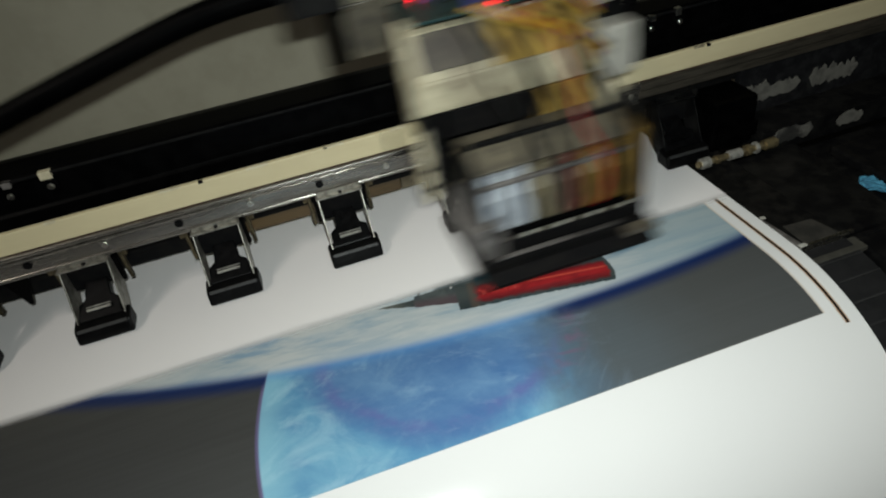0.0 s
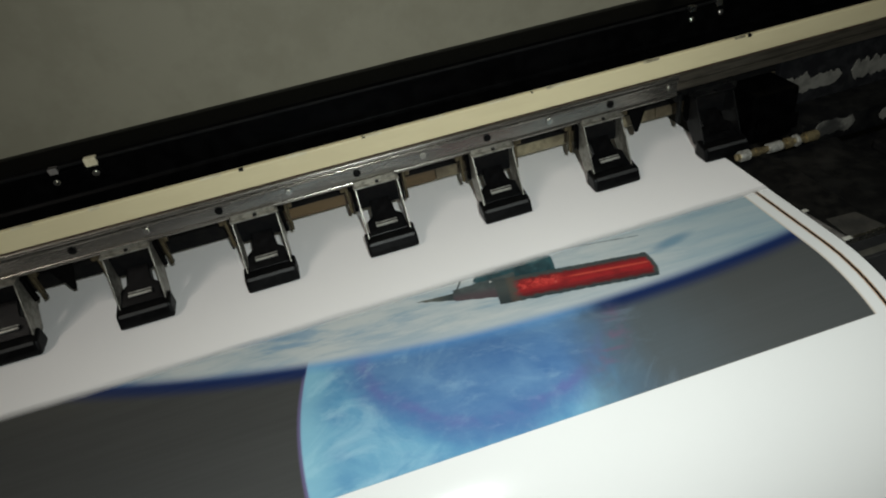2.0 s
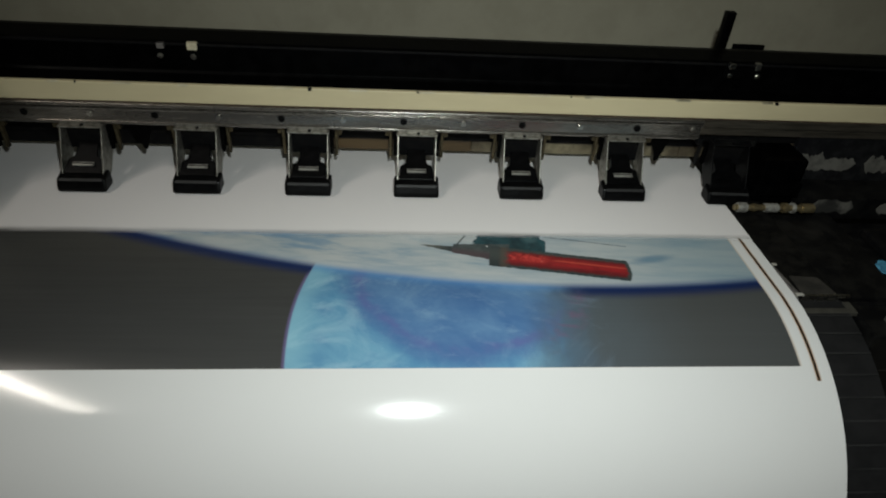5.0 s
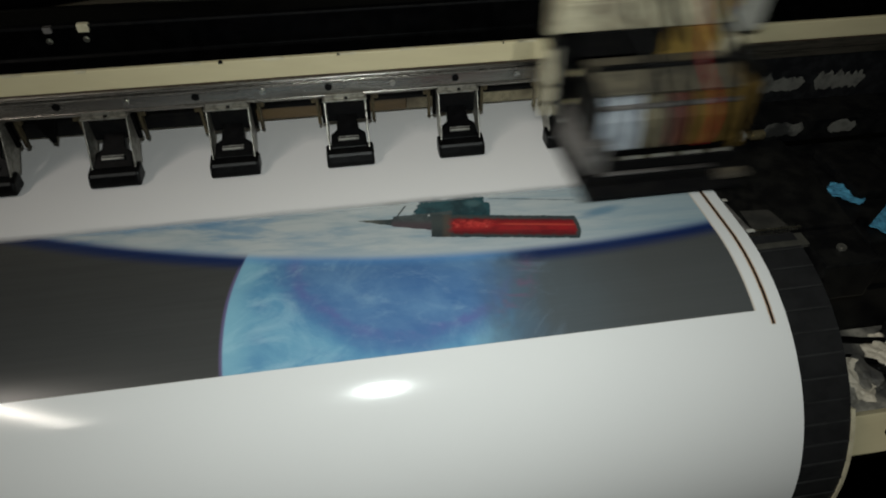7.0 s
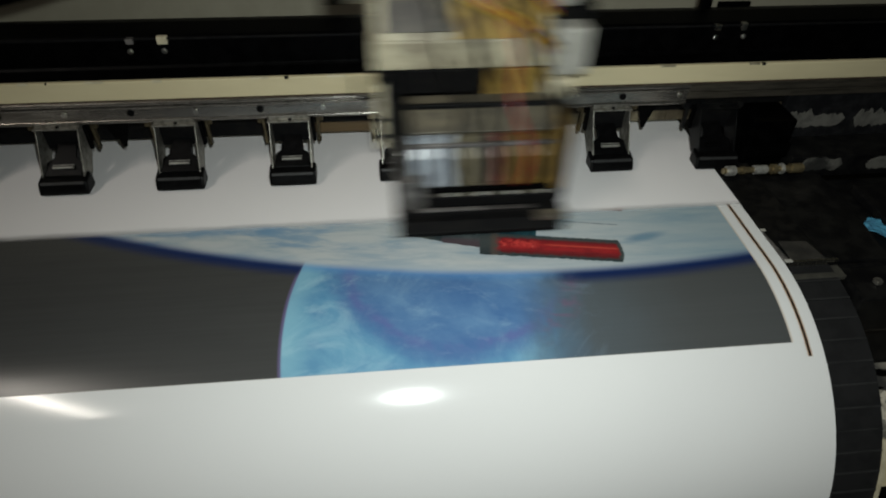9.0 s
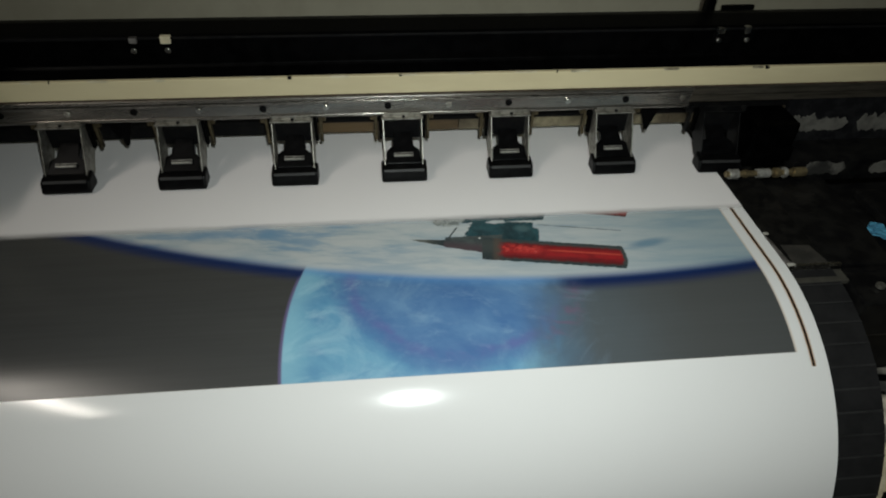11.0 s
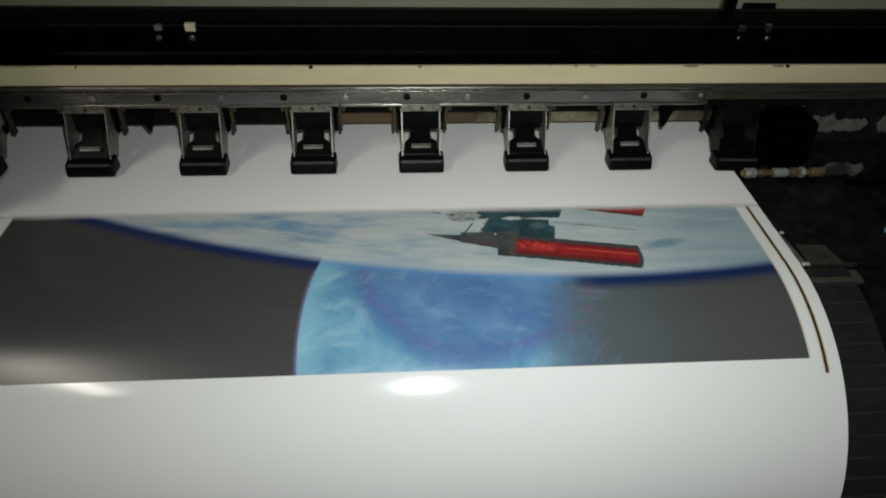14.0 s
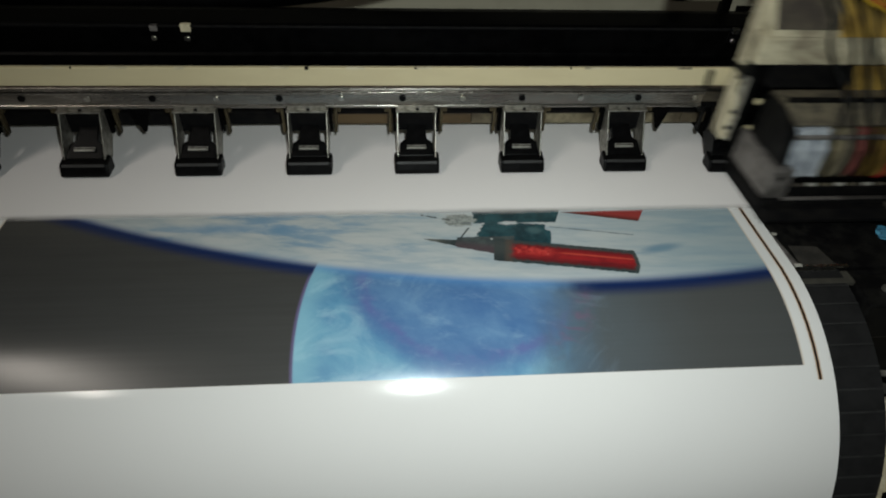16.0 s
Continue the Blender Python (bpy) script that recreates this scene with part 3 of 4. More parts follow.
def platen():
    ob = thing("printer_platen", "black metal platen with a curved ribbed apron under the vinyl", "platen")
    part("bed_plate", box(-0.60, 0.296, -0.119, 0.110, -0.012, -0.0012, 0.0008), DECK_SMEARED, ob)
    part("edge_strip", box(-0.60, 0.294, -0.1225, -0.1195, -0.010, -0.0012, 0.0005), STEEL, ob, "bright steel edge strip")
    part("edge_strip", box(0.2625, 0.302, -0.1222, -0.1197, -0.0009, 0.0012, 0.0004), STEEL, ob, "bright steel edge strip")
    part("end_step", box(0.2632, 0.3020, -0.1345, -0.1228, -0.0065, -0.0030, 0.0006), STEP_GREY, ob, "dull olive-grey step")
    # grey side of a platen groove, built as a thin wedge
    part("groove_side", slab([(0.2622, -0.1192), (0.2668, -0.1192), (0.2632, -0.0850), (0.2622, -0.0850)], -0.0010, 0.0004, 0.0002), SILVER_SCUFFED, ob, "grey groove side along the vinyl's edge")
    part("worn_plate", slab([(0.2690, -0.1188), (0.2952, -0.1188), (0.2905, -0.0990), (0.2700, -0.0975)], -0.0011, -0.0004, 0.0002), RUBBED_PLATE, ob, "dark grey rubbed plate")
    # white nicks of the sheet's outline, built as two small blocks
    part("edge_nick", box(0.2622, 0.2656, -0.0868, -0.0842, 0.0005, 0.0012, 0.0002), WHITE_PLASTIC, ob, "small white nick at the vinyl's edge")
    part("edge_nick", box(0.2622, 0.2672, -0.1222, -0.1193, 0.0013, 0.0020, 0.0002), WHITE_PLASTIC, ob, "small white nick at the vinyl's edge")
    part("apron", arc_band(-0.60, 0.2955, R - 0.0022, 0.05, 2.25, 0.003), APRON_GREY, ob, "dark grey curved apron")
    for i in range(15):
        a = 0.16 + i * 0.105
        c, s = math.cos(a), math.sin(a)
        rr = R - 0.0021
        bm = box(-0.60, 0.2950, -0.0006, 0.0006, 0, 0.0009, 0)
        bm.transform(Matrix.Translation((0, Y0 - rr * s, -R + rr * c)) @ Matrix.Rotation(a, 4, "X"))
        part("rib", bm, RIB_GLINT_GREY, ob)
    part("end_trim", arc_band(0.2957, 0.2980, R - 0.0012, 0.95, 2.25, 0.007), CREAM_WORN, ob, "dirty cream end trim")
    part("end_trim", arc_band(0.2982, 0.3130, R - 0.0012, 1.62, 2.25, 0.007), CREAM_WORN, ob, "dirty cream end trim")
    part("mounting_block", box(0.3025, 0.345, -0.155, -0.120, -0.040, -0.006, 0.002), BLACK_INKED, ob)
    part("adjusting_screw", rod((0.322, -0.140, -0.006), (0.322, -0.140, -0.003), 0.0032, 12, 0.0006), BRACKET, ob)
    part("end_bracket", slab([(0.2965, -0.119), (0.345, -0.119), (0.352, -0.06), (0.352, -0.012), (0.298, -0.012)], -0.012, -0.0030, 0.0008), BLACK_INKED, ob)
    part("drip_edge", box(0.3025, 0.345, -0.1235, -0.1195, -0.016, -0.0055, 0.0008), BLACK_MATTE, ob)


def beam():
    ob = thing("carriage_beam", "long black carriage beam with a cream strip and an aluminium strip", "beam")
    part("extrusion", prism([(0.0285, 0.0802), (0.0400, 0.0830), (0.042, 0.0850), (0.042, 0.1050), (0.0445, 0.1068), (0.064, 0.1092), (0.070, 0.1085), (0.080, 0.1055), (0.080, 0.06), (0.0345, 0.06), (0.0345, 0.0795)], -1.2, 1.0, 0.0006), BLACK_PAINT, ob)
    # lighter line along the bevel, its highlight put into the colour
    part("bevel_highlight", box(-1.2, 1.0, 0.0405, 0.0418, 0.1045, 0.1062, 0.0003), BLACK_MATTE, ob)
    part("guide_strip", box(-1.2, 1.0, 0.0260, 0.0340, 0.0650, 0.0801, 0.0010), CREAM, ob, "cream painted guide strip, chipped along its top")
    # thin reddish-brown line where the two strips meet
    part("seam_line", box(-1.2, 1.0, 0.0266, 0.0340, 0.0641, 0.0649, 0), SEAM_BROWN, ob, "thin reddish-brown line under the cream strip")
    # the strip runs on here, painted darker where its gleam fades
    part("dark_strip_end", prism([(0.0272, 0.0500), (0.0272, 0.0560), (0.0262, 0.0570), (0.0262, 0.0640), (0.034, 0.0640), (0.034, 0.0500)], 0.2362, 1.0, 0.0004), DARKENED_STRIP, ob, "right end of the strip, darkened to brown, with painted glints")
    front = []
    for i in range(61):
        z = 0.0455 + 0.0185 * i / 60
        y = 0.0275 if z < 0.0598 else 0.0262
        for c, w in ((0.0470, 0.0014), (0.0587, 0.0016), (0.0622, 0.0016)):
            if abs(z - c) < w:
                y -= 0.9 * (math.sqrt(w * w - (z - c) ** 2))
        front.append((y, z))
    part("clamp_strip", prism(front + [(0.034, 0.0640), (0.034, 0.0455)], -1.2, 0.236), ALUMINIUM, ob, "scratched aluminium clamping strip with ridges")
    part("under_plate", box(-1.2, 0.40, 0.0350, 0.120, 0.0400, 0.0470, 0.0008), BLACK_MATTE, ob)
    for k in range(-9, 6):
        x = 0.0481 * k - 0.011
        if k % 2:
            screw("screw", x, 0.0275, 0.0540, ob, 0.0024, STEEL)
        else:
            screw("screw", x, 0.0275, 0.0540, ob, 0.0027, BLACK_PLASTIC, True)
    rng = random.Random(4)
    for i in range(6):
        x = -0.36 + 0.125 * i + rng.uniform(-0.03, 0.03)
        w = rng.uniform(0.0008, 0.0035)
        part("paint_chip", box(x, x + w, 0.0256, 0.0280, 0.0800 - rng.uniform(0.0006, 0.0018), 0.0803, 0.0002), BLACK_MATTE, ob)
    for i in range(13):
        x = -0.40 + 0.055 * i + rng.uniform(-0.02, 0.02)
        w = rng.uniform(0.006, 0.020)
        part("scuff", box(x, x + w, 0.0257, 0.0275, 0.0797 - rng.uniform(0.0003, 0.0012), 0.0804, 0.0002), CREAM_STAINED, ob, "grey scuffed paint")
    for x, tab in ((-0.194, True), (0.2518, False)):
        clamp = part("belt_clamp", box(x - 0.004, x + 0.0285, 0.0400, 0.0420, 0.0945, 0.1030, 0.0006), BLACK_PAINT, ob)
        for dx in (0.0, 0.0240 if tab else 0.0232):
            screw("clamp_screw", x + dx, 0.0400, 0.0968, clamp, 0.0022, STEEL)
        part("tab", box(x - 0.002, x + 0.0035, 0.0396, 0.0440, 0.1020, 0.1060, 0.0005), SILVER_SCUFFED if tab else STEEL, clamp)
        part("tab", box(x + 0.020, x + (0.0275 if tab else 0.0245), 0.0396, 0.0440, 0.1015, 0.1070, 0.0005), CREAM_WORN if tab else STEEL, clamp)


def beam_fittings():
    ob = thing("limit_sensor", "small black limit sensor on the back edge of the beam", "sensor")
    part("post", box(0.256, 0.264, 0.0805, 0.0880, 0.060, 0.135, 0.001), BLACK_PAINT, ob)
    part("flag", box(0.270, 0.298, 0.0805, 0.0840, 0.060, 0.1090, 0.001), BLACK_PAINT, ob)


def feed_guide():
    ob = thing("feed_guide", "brown and cream guide bar behind the pinch rollers", "guide bar")
    # left stretch is black: the shade there is put into its colour
    part("shaded_bar", box(-0.62, -0.1010, 0.062, 0.072, 0.0105, 0.0270, 0.001), BLACK_MATTE, ob, "left stretch of the bar, painted black for the shade there")
    part("brown_bar", box(-0.1008, 0.050, 0.062, 0.072, 0.0105, 0.0270, 0.001), WOOD, ob, "brown stained bar")
    part("cream_bar", box(0.0502, 0.300, 0.062, 0.072, 0.0105, 0.0270, 0.001), CREAM_DIRTY, ob, "dirty cream bar")
    part("top_lip", box(-0.62, 0.300, 0.0560, 0.0615, 0.0240, 0.0399, 0.0006), BLACK_MATTE, ob)
    for x, w in ((-0.012, 0.014), (0.075, 0.012), (0.160, 0.016), (0.226, 0.010)):
        part("cream_pad", box(x + 0.014, x + 0.014 + w, 0.0600, 0.0618, 0.0120, 0.0230, 0.0004), CREAM_DIRTY, ob, "dirty cream pad")


def pinch_roller():
    """Its origin lies on the platen under the middle of the pressing foot's front edge."""
    ob = thing("pinch_roller", "black plastic pinch roller in a steel bracket, pressed on the vinyl", "pinch roller", "pinch rollers along the beam")
    foot = joined(
        prism([(-0.0022, 0.0006), (-0.0028, 0.0030), (0.0006, 0.0108), (0.0125, 0.0130), (0.0135, 0.0100), (0.0135, 0.0006)], -0.0182, 0.0182, 0.0018))
    part("foot", foot, BLACK_PLASTIC, ob, "broad black rounded foot")
    # grey sliver in place of the glint on the foot's upper edge
    part("foot_glint", prism([(-0.0008, 0.0092), (-0.0012, 0.0098), (0.0002, 0.0114), (0.0010, 0.0111)], -0.0158, 0.0158, 0.0002), RIB_GLINT_GREY, ob)
    lever = slab([(-0.0140, 0.009), (0.0140, 0.009), (0.0132, 0.021), (0.0085, 0.0245), (0.0075, 0.0370), (-0.0075, 0.0370), (-0.0085, 0.0245), (-0.0132, 0.021)], 0.0, 0.006, 0.0008)
    lever.transform(Matrix.Translation((0, 0.0, 0.0025)) @ Matrix.Rotation(radians(33), 4, "X") @ Matrix.Translation((0, 0.002, -0.001)))
    part("lever", lever, BLACK_PLASTIC, ob)
    pin = box(-0.0078, 0.0078, 0.0112, 0.0146, 0.0172, 0.0188, 0.0004)
    pin.transform(Matrix.Translation((0, 0.013, 0.015)) @ Matrix.Rotation(radians(22), 4, "X") @ Matrix.Translation((0, -0.013, -0.015)))
    part("spring_tab", pin, TAB_METAL, ob, "bright steel spring tab")
    slot = box(-0.0082, 0.0082, 0.0126, 0.0132, 0.0171, 0.0193, 0.0002)
    slot.transform(Matrix.Translation((0, 0.013, 0.015)) @ Matrix.Rotation(radians(22), 4, "X") @ Matrix.Translation((0, -0.013, -0.015)))
    part("clip_bar", slot, BLACK_PLASTIC, ob)
    for sgn in (-1, 1):
        x = 0.0152 * sgn
        cheek = prism([(0.0080, 0.0060), (0.0060, 0.0120), (0.0235, 0.0445), (0.0330, 0.0445), (0.0330, 0.0200), (0.0200, 0.0060)], x - 0.0004, x + 0.0004, 0.0001)
        part("cheek", cheek, BRACKET, ob)
        part("post", joined(box(sgn * 0.0212 - 0.0011, sgn * 0.0212 + 0.0011, 0.0330, 0.0375, 0.0190, 0.0440, 0.0004), box(sgn * 0.0240 - 0.0016, sgn * 0.0240 + 0.0016, 0.0330, 0.0400, 0.0380, 0.0440, 0.0004)), DARK_BRONZE, ob)
        part("hook", joined(box(sgn * 0.0175 - 0.0013, sgn * 0.0175 + 0.0013, 0.0290, 0.0330, 0.0220, 0.0420, 0.0004)), BLACK_PAINT, ob)
    # added black plate that keeps the bracket's inside dark
    part("dark_backing", box(-0.0145, 0.0145, 0.0300, 0.0315, 0.0225, 0.0430, 0.0003), BLACK_MATTE, ob)
    part("bracket_top", joined(box(-0.0165, 0.0165, 0.0215, 0.0272, 0.0436, 0.0449, 0.0003), box(-0.0150, 0.0150, 0.0252, 0.0266, 0.0436, 0.0475, 0.0003)), BRACKET, ob)
    part("bracket_screw", rod((0.001, 0.0240, 0.0449), (0.001, 0.0240, 0.0458), 0.0014, 10), BLACK_PLASTIC, ob)
    part("roller", rod((-0.0125, 0.0150, 0.0050), (0.0125, 0.0150, 0.0050), 0.0045, 18, 0.0005), BLACK_MATTE, ob, smooth=False)
    return ob


PITCH = 0.0866


def pinch_row():
    first = pinch_roller()
    first.matrix_basis = pose(-4 * PITCH, 0, 0.0006)
    for k in range(-3, 3):
        copy_thing(first, pose(k * PITCH, 0, 0.0006))
    last = copy_thing(first, pose(3 * PITCH + 0.003, -0.003, 0.0006, 0, 0, -2))
    for o in last.children:
        if o.name.split(".")[0] in ("cheek", "post", "bracket_top"):
            o.data = o.data.copy()
            o.data.materials[0] = BLACK_INKED
        if o.name.split(".")[0] == "spring_tab":
            o.data = o.data.copy()
            o.data.materials[0] = BLACK_PLASTIC
    tagged(last, "blackened pinch roller arm at the edge of the vinyl")
    # small triangular lugs under the strip
    for x in (2 * PITCH + 0.034, -2.52 * PITCH):
        lug = thing("strip_lug", "small dark triangular lug hanging under the aluminium strip", "lug")
        bm = slab([(x - 0.0085, 0.0440), (x + 0.0085, 0.0440), (x + 0.0012, 0.0215), (x - 0.0012, 0.0215)], 0.0, 0.0015, 0.0003)
        bm.transform(Matrix(((1, 0, 0, 0), (0, 0, 1, 0.033), (0, 1, 0, 0), (0, 0, 0, 1))))
        part("plate", bm, BLACK_PAINT, lug)


def right_end():
    """What stands beyond the sheet's edge."""
    ob = thing("spindle_rod", "short stepped steel spindle beside the vinyl", "spindle")
    part("shaft", rod((0.264, -0.0130, 0.0045), (0.334, -0.0130, 0.0045), 0.0026, 16), BRASS, ob)
    for i, (x, w, r) in enumerate(((0.2665, 0.008, 0.0042), (0.279, 0.004, 0.0034), (0.290, 0.012, 0.0038), (0.3055, 0.005, 0.0042), (0.3135, 0.003, 0.0046), (0.322, 0.011, 0.0040))):
        part("collar", rod((x, -0.0130, 0.0045), (x + w, -0.0130, 0.0045), r, 16, 0.0005), (TAB_METAL, BRASS)[i % 2], ob)
    ob = thing("end_housing", "matt black end housing beside the last pinch roller", "housing")
    part("shell", box(0.288, 0.326, 0.004, 0.048, -0.0011, 0.0400, 0.003), BLACK_PAINT, ob)
    part("front_step", box(0.290, 0.325, -0.0005, 0.0038, 0.0075, 0.0200, 0.001), BLACK_PAINT, ob)
    ob = thing("side_panel", "black side panel with torn pale grey film on it", "panel")
    part("plate", box(0.328, 0.95, 0.030, 0.036, -0.02, 0.052, 0.001), SPLATTERED, ob)
    part("ledge", box(0.328, 0.95, -0.004, 0.0298, -0.0115, 0.0085, 0.001), BLACK_INKED, ob)
    rng = random.Random(11)
    for x0, x1, z0, z1, drip in ((0.331, 0.388, 0.0160, 0.0345, True), (0.338, 0.376, -0.0060, 0.0080, False), (0.396, 0.444, 0.0150, 0.0355, True), (0.398, 0.424, -0.0070, 0.0060, False)):
        n = 44
        low, high = [], []
        for i in range(n + 1):
            u = i / n
            x = x0 + (x1 - x0) * u
            end = min(1.0, 9 * min(u, 1 - u))
            rip = noise.noise(Vector((x * 190, z0 * 90, 0.3)))
            fray = noise.noise(Vector((x * 520, z0 * 70, 4.7)))
            zm = (z0 + z1) / 2
            low.append((x, zm + (z0 - zm) * end * (0.80 + 0.30 * fray)))
            cut = 0.30 + 0.65 * abs(rip) + 0.45 * fray if drip else 0.75 + 0.5 * rip
            high.append((x, zm + (z1 - zm) * end * max(-0.5, min(1.1, cut + 0.25 * (1 - u)))))
        bm = slab(low + high[::-1], 0.0, 0.0005)
        bm.transform(Matrix(((1, 0, 0, 0), (0, 0, 1, 0.0294 if z0 > 0 else -0.0047), (0, 1, 0, 0), (0, 0, 0, 1))))
        part("smear", bm, SPLASH_GREY, ob, "torn pale grey film")
    ob = thing("capping_station", "black capping station stained with ink", "capping station")
    part("deck", box(0.353, 0.95, -0.13, -0.005, -0.06, -0.014, 0.003), BLACK_INKED, ob)
    for i in range(3):
        x = 0.375 + 0.055 * i
        part("cap", box(x, x + 0.036, -0.085, -0.025, -0.0142, -0.006, 0.002), BLACK_MATTE, ob)
    part("wiper", box(0.50, 0.505, -0.09, -0.02, -0.0142, 0.008, 0.001), BLACK_PLASTIC, ob)
    part("bolt", rod((0.362, -0.110, -0.0142), (0.362, -0.110, -0.009), 0.004, 12, 0.001), BLACK_PLASTIC, ob)
    # crumpled blue wipes
    for wx, wy, turn, sx, sy in ((0.371, -0.077, -50, 0.026, 0.018), (0.388, -0.114, 35, 0.040, 0.026)):
        bm = bmesh.new()
        bmesh.ops.create_grid(bm, x_segments=18, y_segments=12, size=0.5)
        for v in bm.verts:
            p = v.co + Vector((wx * 40, 0, 0))
            v.co.z = 0.10 * noise.noise(p * 3.1) + 0.07 * noise.noise(p * 7.0) + 0.12
            v.co.x += 0.08 * noise.noise(p * 4.0 + Vector((9, 0, 0)))
        bm.transform(Matrix.Translation((wx, wy, -0.0140)) @ Matrix.Rotation(radians(turn), 4, "Z") @ Matrix.Diagonal((sx, sy, 0.020, 1)))
        wipe = part("cleaning_wipe", bm, BLUE_CLOTH)
        wipe.modifiers.new("thick", "SOLIDIFY").thickness = 0.0008
        tagged(wipe, "crumpled light blue cleaning wipe on the capping station", "cloth", "cleaning wipes")
    # waste tray
    tray = thing("waste_tray", "ink-stained tray below the platen's end", "tray")
    part("bottom", box(0.300, 0.95, -0.2055, -0.132, -0.118, -0.108, 0.002), TRAY_DIRT, tray)
    part("back_side", box(0.300, 0.95, -0.1315, -0.126, -0.118, -0.062, 0.001), BLACK_INKED, tray)
    rng = random.Random(7)
    for i in range(34):
        bm = bmesh.new()
        bmesh.ops.create_icosphere(bm, subdivisions=3, radius=1)
        seed = Vector((rng.uniform(0, 50), rng.uniform(0, 50), 0))
        for v in bm.verts:
            v.co *= 0.72 + 0.55 * noise.noise(v.co * 1.4 + seed) + 0.18 * noise.noise(v.co * 4.0 + seed)
        size = rng.uniform(0.008, 0.021)
        x, y = rng.uniform(0.318, 0.43), rng.uniform(-0.190, -0.146)
        bm.transform(Matrix.Translation((x, y, -0.108 + size * 0.30)) @ Matrix.Rotation(rng.uniform(0, 6), 4, "Z") @ Matrix.Diagonal((size, size * 0.7, size * 0.42, 1)))
        mat = (PAPER_SCRAP, TRAY_DIRT, PAPER_SCRAP, PAPER_SCRAP, BLACK_INKED)[i % 5]
        label = "crumpled dirty paper scrap lying in the waste tray" if mat is PAPER_SCRAP else "dark clot of ink waste lying in the tray"
        tagged(part("waste_scrap", bm, mat), label, "waste", "scraps in the waste tray")
    for i in range(3):
        y = -0.150 - 0.018 * i
        pts = [(0.302, y, -0.1035), (0.35, y + rng.uniform(-.012, .012), -0.102), (0.40, y + rng.uniform(-.014, .014), -0.1035), (0.52, y + rng.uniform(-.012, .012), -0.1035)]
        tagged(part("cable", hose(pts, 0.0026, 8, 8), BLACK_PLASTIC, smooth=True), "black cable lying across the waste tray", "cable", "cables in the tray")
    plate = thing("cream_plate", "cream painted plate standing out below the apron", "plate")
    lean = Matrix.Translation((0, -0.2065, -0.1035)) @ Matrix.Rotation(radians(-38), 4, "X") @ Matrix.Translation((0, 0.2065, 0.1035))
    part("sheet", box(0.300, 0.62, -0.2135, -0.206, -0.1315, -0.1035, 0.001), CREAM, plate, m=lean)
    part("bolt_head", rod((0.352, -0.2135, -0.118), (0.352, -0.2155, -0.118), 0.0026, 10), BLACK_PLASTIC, plate, m=lean)
    drum = thing("take_up_flange", "round cream flange of the take-up roll below", "flange")
    part("disc", rod((0.315, -0.27, -0.262), (0.335, -0.27, -0.262), 0.055, 48, 0.003), CREAM_WORN, drum)
    part("spindle", rod((0.336, -0.27, -0.262), (0.336, -0.0205, -0.262), 0.006), BLACK_MATTE, drum)
    part("hub", rod((0.335, -0.27, -0.262), (0.350, -0.27, -0.262), 0.016, 24, 0.002), BLACK_MATTE, drum)
    body = thing("printer_stand", "black steel stand and body under the platen", "printer stand")
    part("body_panel", box(-1.2, 1.0, -0.02, 0.20, -0.60, -0.060, 0.004), BLACK_PAINT, body)
    part("bed_support", box(-0.60, 0.296, -0.02, 0.070, -0.0595, -0.0125, 0.001), BLACK_MATTE, body)
    part("beam_support", box(-1.15, -1.05, 0.05, 0.12, -0.0595, 0.0599, 0.001), BLACK_MATTE, body)
    part("beam_support", box(0.97, 1.0, 0.05, 0.12, -0.0595, 0.0599, 0.001), BLACK_MATTE, body)
    part("tray_bracket", box(0.315, 0.93, -0.19, -0.0205, -0.128, -0.1185, 0.001), BLACK_MATTE, body)
    for x in (-1.1, 0.9):
        part("leg", box(x, x + 0.08, 0.04, 0.14, -0.92, -0.6005, 0.003), BLACK_PAINT, body)
        part("foot_bar", box(x - 0.02, x + 0.10, -0.25, 0.25, -0.95, -0.9205, 0.003), BLACK_PAINT, body)


# ---------------------------------------------------------------- the moving sheet
X_LEFT = -0.40
S_START = 0.1665          # way from the pinch line to the print's front edge at the start
STEP = 0.0025             # feed after each pass
ARC_TOP = S_START + Y0    # v of the place where the bend begins at the start
STRIP = 0.0015
N_STRIPS = 20
FLAT_FROM = ARC_TOP + STRIP * N_STRIPS
TURNS_RIGHT = (0.54, 3.60, 6.58, 9.65, 12.68, 15.755)
TURNS_LEFT = (2.07, 5.09, 8.115, 11.165, 14.20)


def sheet_mesh(name, rows, mat):
    """rows: (y, z, v, normal angle) across the feed; the print's coordinates go into the UV map."""
    mesh = bpy.data.meshes.new(name)
    xs = [X_LEFT, -0.2, 0.0, 0.15, X_EDGE]
    verts = [(x, y, z) for y, z, v in rows for x in xs]
    n = len(xs)
    faces = [(i * n + j, i * n + j + 1, (i + 1) * n + j + 1, (i + 1) * n + j) for i in range(len(rows) - 1) for j in range(n - 1)]
    mesh.from_pydata(verts, [], faces)
    layer = mesh.uv_layers.new(name="print")
    for loop in mesh.loops:
        i, j = divmod(loop.vertex_index, n)
        layer.data[loop.index].uv = (xs[j], rows[i][2])
    mesh.materials.append(mat)
    for p in mesh.polygons:
        p.use_smooth = True
    return mesh


